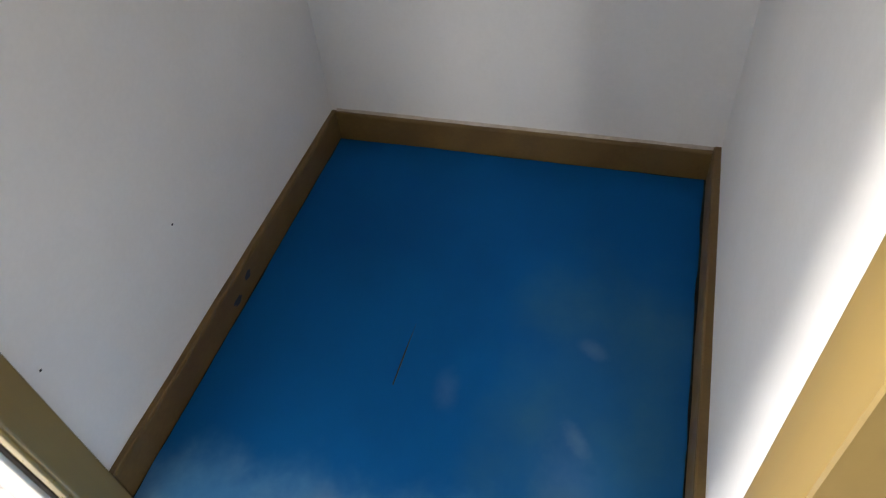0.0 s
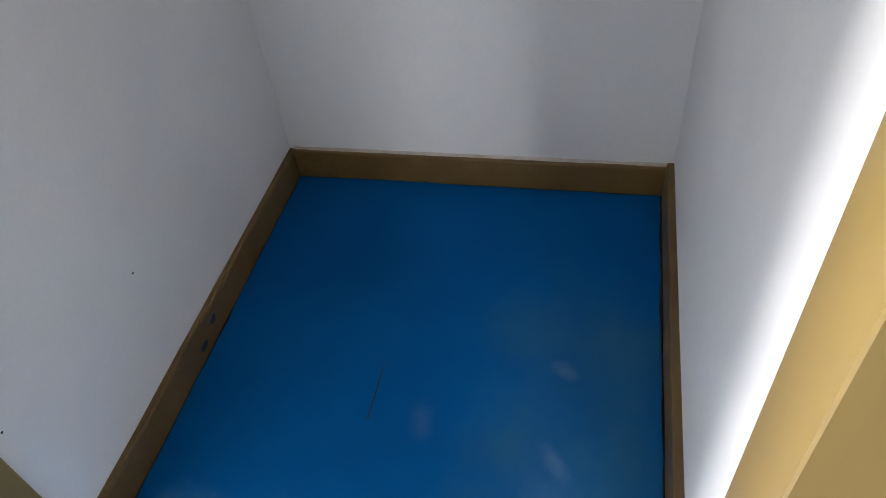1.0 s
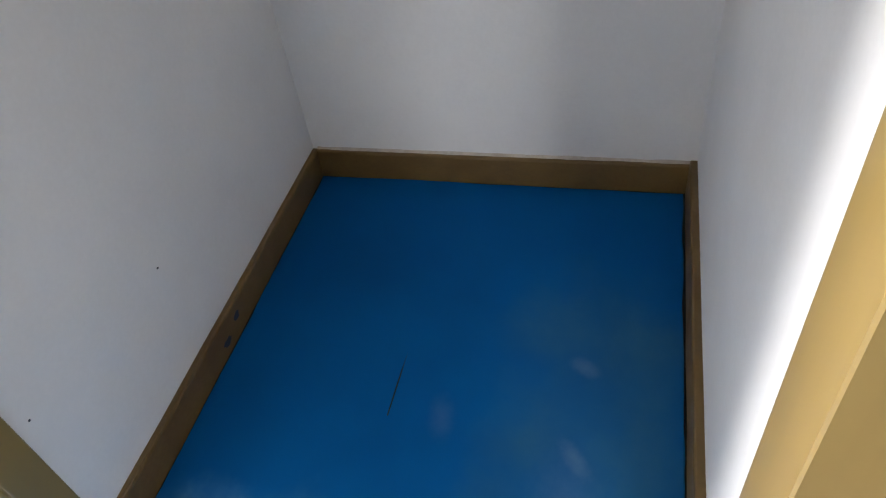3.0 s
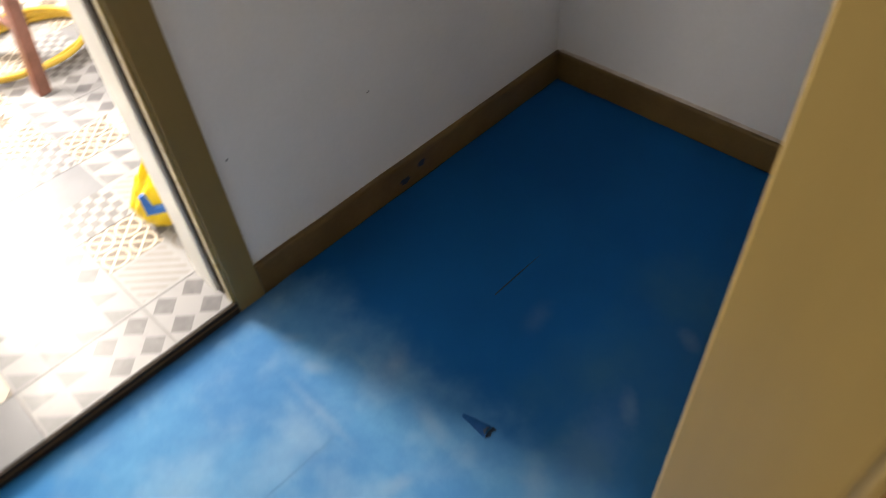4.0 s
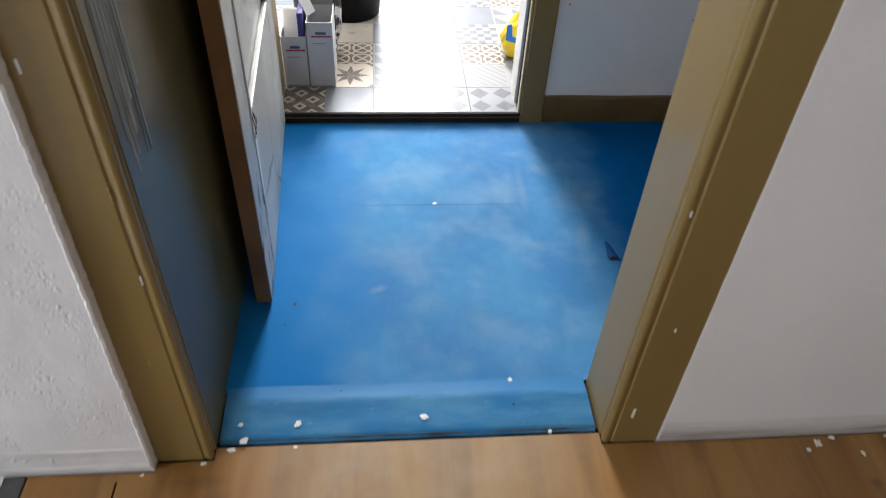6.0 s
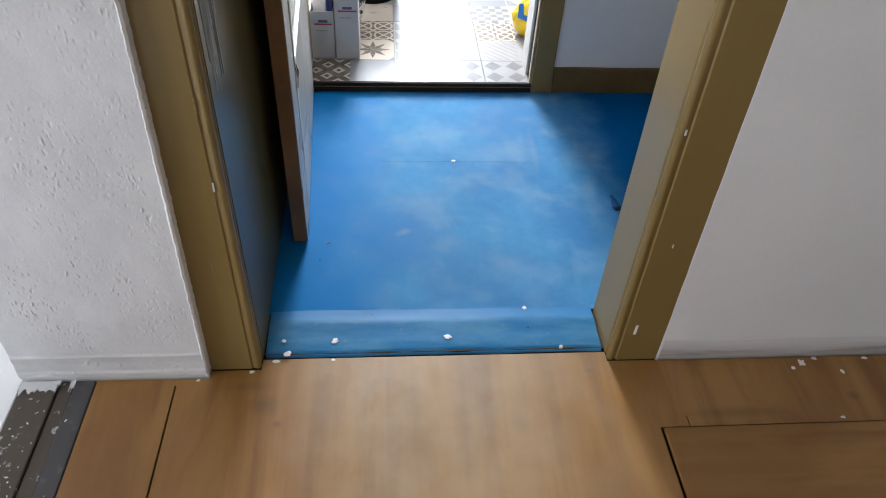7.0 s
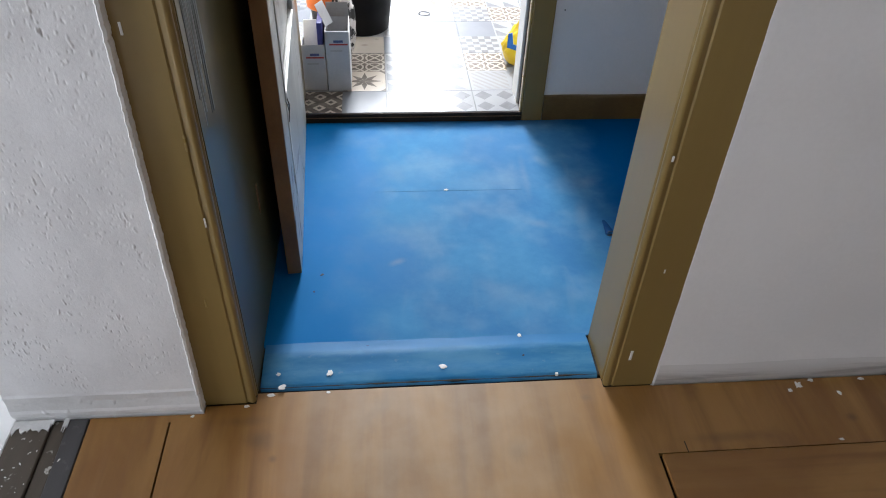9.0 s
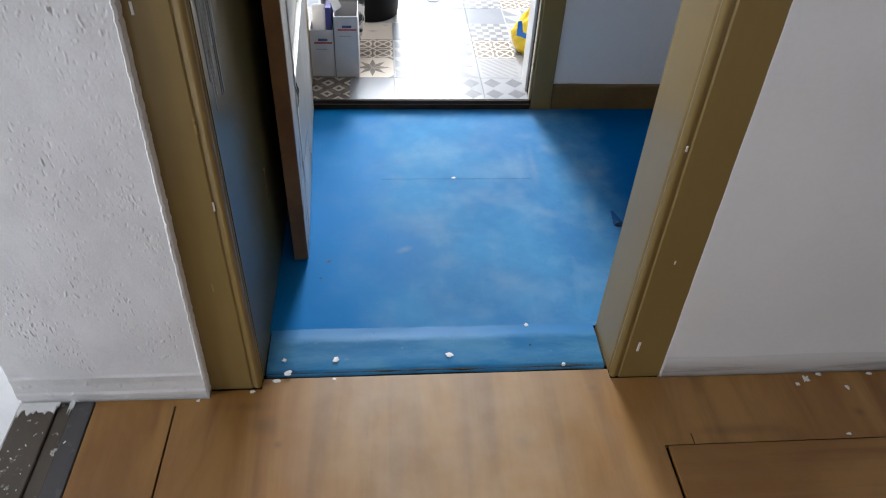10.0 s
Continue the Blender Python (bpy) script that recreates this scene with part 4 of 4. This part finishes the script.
def kitchen_clutter():
    before = set(bpy.data.objects)
    FZ = -0.002
    a, body_a = carton("carton", 0.018, 0.102, 1.457, 1.60, 0.182, "short open white carton with red print, packed full")
    b, body_b = carton("carton", 0.106, 0.192, 1.454, 1.60, 0.234, "taller open white carton with torn flaps")
    flap = part("flap", box(0, 0.052, -0.001, 0.001, 0, 0.085, 0.0005), card_white, b, "raised carton flap")
    flap.matrix_basis = pose(0.108, 1.50, 0.232, -28, 0, 62)
    flap = part("flap", box(0, 0.08, -0.001, 0.001, 0, 0.07, 0.0005), card_inside, b, "raised carton flap")
    flap.matrix_basis = pose(0.109, 1.598, 0.232, 22, 0, 0)
    for o in (a, b):
        o.location.z = FZ
    bag = part("paper_bag", box(-0.026, 0.026, -0.012, 0.012, 0.0, 0.21, 0.008, 3), white_film, None, "")
    bag.matrix_world = pose(0.048, 1.475, 0.045, -24, 0, 0)
    tagged(bag, "white packet standing in a carton", "packet")
    vio = part("violet_box", box(0.078, 0.0975, 1.463, 1.593, 0.006, 0.262, 0.002), violet_card, None)
    tagged(vio, "narrow violet carton standing in a box", "box")
    # orange tool with a dark body behind the cartons
    tool = tagged(new("spray_gun"), "orange and black power tool with a red ring", "tool")
    part("tank", lathe([(0.036, -0.03), (0.047, -0.02), (0.052, 0.06), (0.045, 0.085), (0.025, 0.095), (0.001, 0.096)], 28), orange_plastic, tool, "orange plastic body", True)
    part("neck", lathe([(0.030, -0.095), (0.032, -0.05), (0.034, -0.030), (0.001, -0.029)], 24), black_plastic, tool, "black body", True)
    part("ring", lathe([(0.036, -0.12), (0.038, -0.117), (0.038, -0.097), (0.036, -0.094), (0.001, -0.094)], 24), red_plastic, tool, "red ring", True)
    part("foot", lathe([(0.040, -0.26), (0.042, -0.255), (0.033, -0.121), (0.001, -0.12)], 24), black_plastic, tool, "", True)
    tool.matrix_world = pose(0.078, 1.68, 0.262)
    # patterned dark tray between tool and bucket
    wad = bmesh.new()
    bmesh.ops.create_icosphere(wad, subdivisions=4, radius=1)
    for v in wad.verts:
        k = 1 + 0.22 * noise.noise(v.co * 2.3) + 0.10 * noise.noise(v.co * 6)
        v.co = Vector((v.co.x * 0.045, v.co.y * 0.06, v.co.z * 0.17)) * k
    cm = Mat("spotted_cloth", 0.9)
    cm.colour(cm.mix(cm.ramp(cm.noise(28, 3), 0.48, 0.53), (0.03, 0.03, 0.03), (0.62, 0.58, 0.55)))
    cloth = tagged(part("spotted_rag", wad, cm.m, None, "", True), "crumpled black and white spotted rag", "rag")
    cloth.matrix_world = pose(0.165, 1.69, 0.160)
    # black bucket with a wire bail
    bk = tagged(new("bucket"), "black plastic builder's bucket with dusty rim and wire handle", "bucket")
    part("bucket_body", lathe([(0.112, 0.0), (0.118, 0.004), (0.150, 0.318), (0.146, 0.322), (0.114, 0.012), (0.001, 0.010)], 48), bucket_black, bk, "", True)
    part("rim", lathe([(0.151, 0.312), (0.158, 0.314), (0.160, 0.331), (0.157, 0.336), (0.151, 0.335), (0.1475, 0.322)], 48, False), bucket_rim, bk, "dusty grey rim", True)
    bail = [(0.166 * math.cos(a), -0.166 * math.sin(a) * 0.95, 0.306 - 0.105 * math.sin(a)) for a in [math.pi * k / 28 for k in range(29)]]
    wire = part("bail", tube(bail, 0.0028, 6), steel, bk, "thin wire handle", True)
    part("grip", tube(bail[11:18], 0.008, 10), bucket_rim, wire, "grey plastic grip", True)
    bk.matrix_world = pose(0.230, 2.06, FZ, 0, 0, 35)
    for k, (dx, dy, dz, col) in enumerate(((-0.03, -0.02, 0.225, cloth_beige), (0.05, 0.04, 0.225, black_plastic), (-0.045, 0.06, 0.245, white_film), (0.085, -0.02, 0.275, red_plastic))):
        bm = bmesh.new()
        bmesh.ops.create_icosphere(bm, subdivisions=3, radius=0.078 if k != 3 else 0.026)
        for v in bm.verts:
            v.co *= 1 + 0.3 * noise.noise(v.co * 30 + Vector((k, 0, 0)))
            v.co.z *= 0.9
        o = tagged(part("rag", bm, col, None, "", True), ("beige", "black", "white", "red")[k] + " crumpled rag inside the bucket", "rag")
        o.matrix_world = pose(0.238 + dx, 2.055 + dy, dz)
    # yellow plastic bag beside the door jamb
    bm = bmesh.new()
    bmesh.ops.create_icosphere(bm, subdivisions=5, radius=1)
    for v in bm.verts:
        z = v.co.z
        slim = 1.0 if z < -0.5 else 1.0 - 0.72 * ((z + 0.5) / 1.5) ** 0.7
        fold = 1 + 0.13 * noise.noise(v.co * 2.0) + 0.07 * noise.noise(v.co * 6.5) + 0.03 * noise.noise(v.co * 15)
        v.co = Vector((v.co.x * 0.135 * slim * fold + 0.11 * (z + 1) * 0.5, v.co.y * 0.10 * slim * fold, max(0.0, (z * 0.5 + 0.44) * 0.35 * fold)))
    bagy = tagged(part("plastic_bag", bm, yellow_bag_mat, None, "", True), "crumpled bright yellow plastic bag with blue print", "bag")
    bagy.matrix_world = pose(0.893, 1.69, FZ)
    for nm, pts, mat_, z0 in (("print_patch", [(-0.046, 0.075), (-0.030, 0.078), (-0.022, 0.035), (0.010, 0.028), (0.008, 0.010), (-0.045, 0.022)], blue_print, 0),
                              ("print_patch", [(0.018, 0.030), (0.045, 0.034), (0.048, 0.008), (0.022, 0.004)], print_red, 0)):
        bm = bmesh.new()
        f = [bm.verts.new((x, 0.0, z)) for x, z in pts]
        face = bm.faces.new(f)
        out = bmesh.ops.extrude_face_region(bm, geom=[face])
        bmesh.ops.translate(bm, vec=(0, 0.02, 0), verts=[g for g in out["geom"] if isinstance(g, bmesh.types.BMVert)])
        pp = part(nm, bm, mat_, bagy, "printed shape on the bag")
        pp.matrix_basis = pose(-0.043, -0.092, 0.077, -16, 0, -14)
    # wire ring on the tiles
    ringpts = [(0.026 * math.cos(math.tau * k / 28), 0.022 * math.sin(math.tau * k / 28), 0.0036 + 0.0006 * math.sin(k)) for k in range(29)]
    rg = tagged(part("wire_ring", tube(ringpts, 0.0020, 6), bucket_rim, None, "", True), "small dark ring lying on the tiles", "ring")
    rg.matrix_world = pose(0.515, 2.193, FZ)
    # stool with square red-brown legs
    st = tagged(new("stool"), "red-brown wooden stool with square legs", "stool")
    part("seat", box(-0.15, 0.15, -0.15, 0.15, 0.43, 0.46, 0.008, 2), red_wood, st)
    for sx in (-1, 1):
        for sy in (-1, 1):
            bm = box(-0.023, 0.023, -0.023, 0.023, 0, 0.43, 0.003)
            for v in bm.verts:
                v.co.x += sx * (0.20 - 0.10 * v.co.z / 0.43)
                v.co.y += sy * (0.20 - 0.10 * v.co.z / 0.43)
            part("leg", bm, red_wood, st)
        part("stretcher", box(sx * 0.16 - 0.009, sx * 0.16 + 0.009, -0.137, 0.137, 0.19, 0.22, 0.003), red_wood, st)
    st.matrix_world = pose(1.105, 2.785, FZ, 0, 0, 4)
    # coiled hose
    hp = []
    for k in range(150):
        a = math.tau * k / 44
        rr = 0.225 + 0.03 * math.sin(k * 0.13) + 0.012 * (k // 44)
        hp.append((rr * math.cos(a), rr * 0.9 * math.sin(a), 0.011 + 0.012 * (k / 44) + 0.004 * math.sin(k * 0.5)))
    hose = tagged(part("hose", tube(hp, 0.0105, 10), hose_yellow, None, "", True), "coiled yellow hose lying on the tiles", "hose")
    hose.matrix_world = pose(1.02, 2.87, FZ)
    # tray of mixed plastic things
    tray = tagged(new("storage_tray"), "white shallow plastic tray on the kitchen floor", "tray")
    bm = bmesh.new()
    for b2 in ((-0.2, 0.2, -0.15, 0.15, 0, 0.006), (-0.2, 0.2, -0.15, -0.144, 0.006, 0.085), (-0.2, 0.2, 0.144, 0.15, 0.006, 0.085), (-0.2, -0.194, -0.144, 0.144, 0.006, 0.085), (0.194, 0.2, -0.144, 0.144, 0.006, 0.085)):
        box(*b2, bm=bm)
    part("tray_body", bm, white_film, tray)
    part("rim", box(0.03, 0.204, -0.158, -0.1505, 0.065, 0.09, 0.003), green_plastic, tray, "green plastic edge")
    tray.matrix_world = pose(0.46, 2.90, FZ, 0, 0, 12)
    for nm, x, y, z, col, sx, sy, sz, lb in (("blue_tub", 0.36, 2.87, 0.06, blue_plastic, 0.09, 0.08, 0.05, "blue plastic tub in the tray"), ("beige_bundle", 0.53, 2.93, 0.05, cloth_beige, 0.09, 0.08, 0.05, "beige cloth bundle in the tray")):
        bm = bmesh.new()
        bmesh.ops.create_icosphere(bm, subdivisions=4, radius=1)
        for v in bm.verts:
            k = 1 + 0.15 * noise.noise(v.co * 2.5 + Vector((x, 0, 0)))
            v.co = Vector((v.co.x * sx, v.co.y * sy, v.co.z * sz)) * k
        o = tagged(part(nm, bm, col, None, "", True), lb, nm.split("_")[1])
        o.matrix_world = pose(x, y, z)

    # the kitchen floor lies a step higher
    step = Matrix.Translation((0.0081, -0.0275, 0.0365)) @ Matrix.Scale(0.973, 4)
    for o in set(bpy.data.objects) - before:
        if o.parent is None:
            o.matrix_world = step @ o.matrix_world


kitchen_clutter()


# ---- kitchen tiles: 33 cm tiles printed with four motifs each ----
def tiles():
    FIXED = {(-2, -1): "lattice", (-1, -1): "plain", (-1, 0): "star", (-1, 1): "rings", (-1, 2): "dot", (-2, 0): "stripes", (0, -1): "triangles", (0, 0): "triangles",
             (1, -1): "diamonds", (2, -1): "diamonds", (3, -1): "diamonds", (2, 2): "checker", (2, 3): "plain", (1, 4): "plain", (3, 1): "checker", (2, 0): "stripes", (3, 0): "petals",
             (1, 0): "triangles", (0, 1): "triangles", (4, 3): "plain", (3, 4): "rings", (0, 2): "plain", (3, 2): "stripes"}
    rng = random.Random(11)
    kinds = ["diamonds", "checker", "triangles", "stripes", "petals", "rings", "plain", "star"]
    names = list(MOTIFS)
    Q, X0, Y0, g = 0.1605, 0.3225, 1.383, 0.0011
    for tx in range(-4, 6):
        for ty in range(-1, 8):
            verts, faces, mats, uvs = [], [], [], []
            x0, y0 = X0 + tx * 2 * Q, Y0 + ty * 2 * Q
            xa, xb, ya, yb = max(x0 + g, -0.899), min(x0 + 2 * Q - g, 2.299), max(y0 + g, 1.2255), min(y0 + 2 * Q - g, 3.799)
            if xb - xa < 0.02 or yb - ya < 0.02:
                continue
            for qx in (0, 1):
                for qy in (0, 1):
                    ax, bx = max(xa, x0 + qx * Q), min(xb, x0 + (qx + 1) * Q)
                    ay, by = max(ya, y0 + qy * Q), min(yb, y0 + (qy + 1) * Q)
                    if bx - ax < 0.004 or by - ay < 0.004:
                        continue
                    kind = FIXED.get((tx * 2 + qx, ty * 2 + qy)) or rng.choice(kinds)
                    i = len(verts)
                    for x, y in ((ax, ay), (bx, ay), (bx, by), (ax, by)):
                        verts.append((x, y, 0.0345))
                        uvs.append(((x - x0 - qx * Q) / Q, (y - y0 - qy * Q) / Q))
                    faces.append((i, i + 1, i + 2, i + 3))
                    mats.append(names.index(kind))
            i = len(verts)
            for x, y in ((xa, ya), (xb, ya), (xb, yb), (xa, yb)):
                for z in (0.0345, 0.0301):
                    verts.append((x, y, z))
                    uvs.append((0.02, 0.02))
            for k in range(4):
                a, b = i + 2 * k, i + 2 * ((k + 1) % 4)
                faces.append((a, a + 1, b + 1, b))
                mats.append(names.index("plain"))
            me = bpy.data.meshes.new("tile")
            me.from_pydata(verts, [], faces)
            for n in names:
                me.materials.append(MOTIFS[n])
            layer = me.uv_layers.new(name="UVMap")
            for p, k in zip(me.polygons, mats):
                p.material_index = k
                for li, vi in zip(p.loop_indices, p.vertices):
                    layer.data[li].uv = uvs[vi]
            ob = new("tile", me)
            ob.parent = floor_kitchen


tiles()
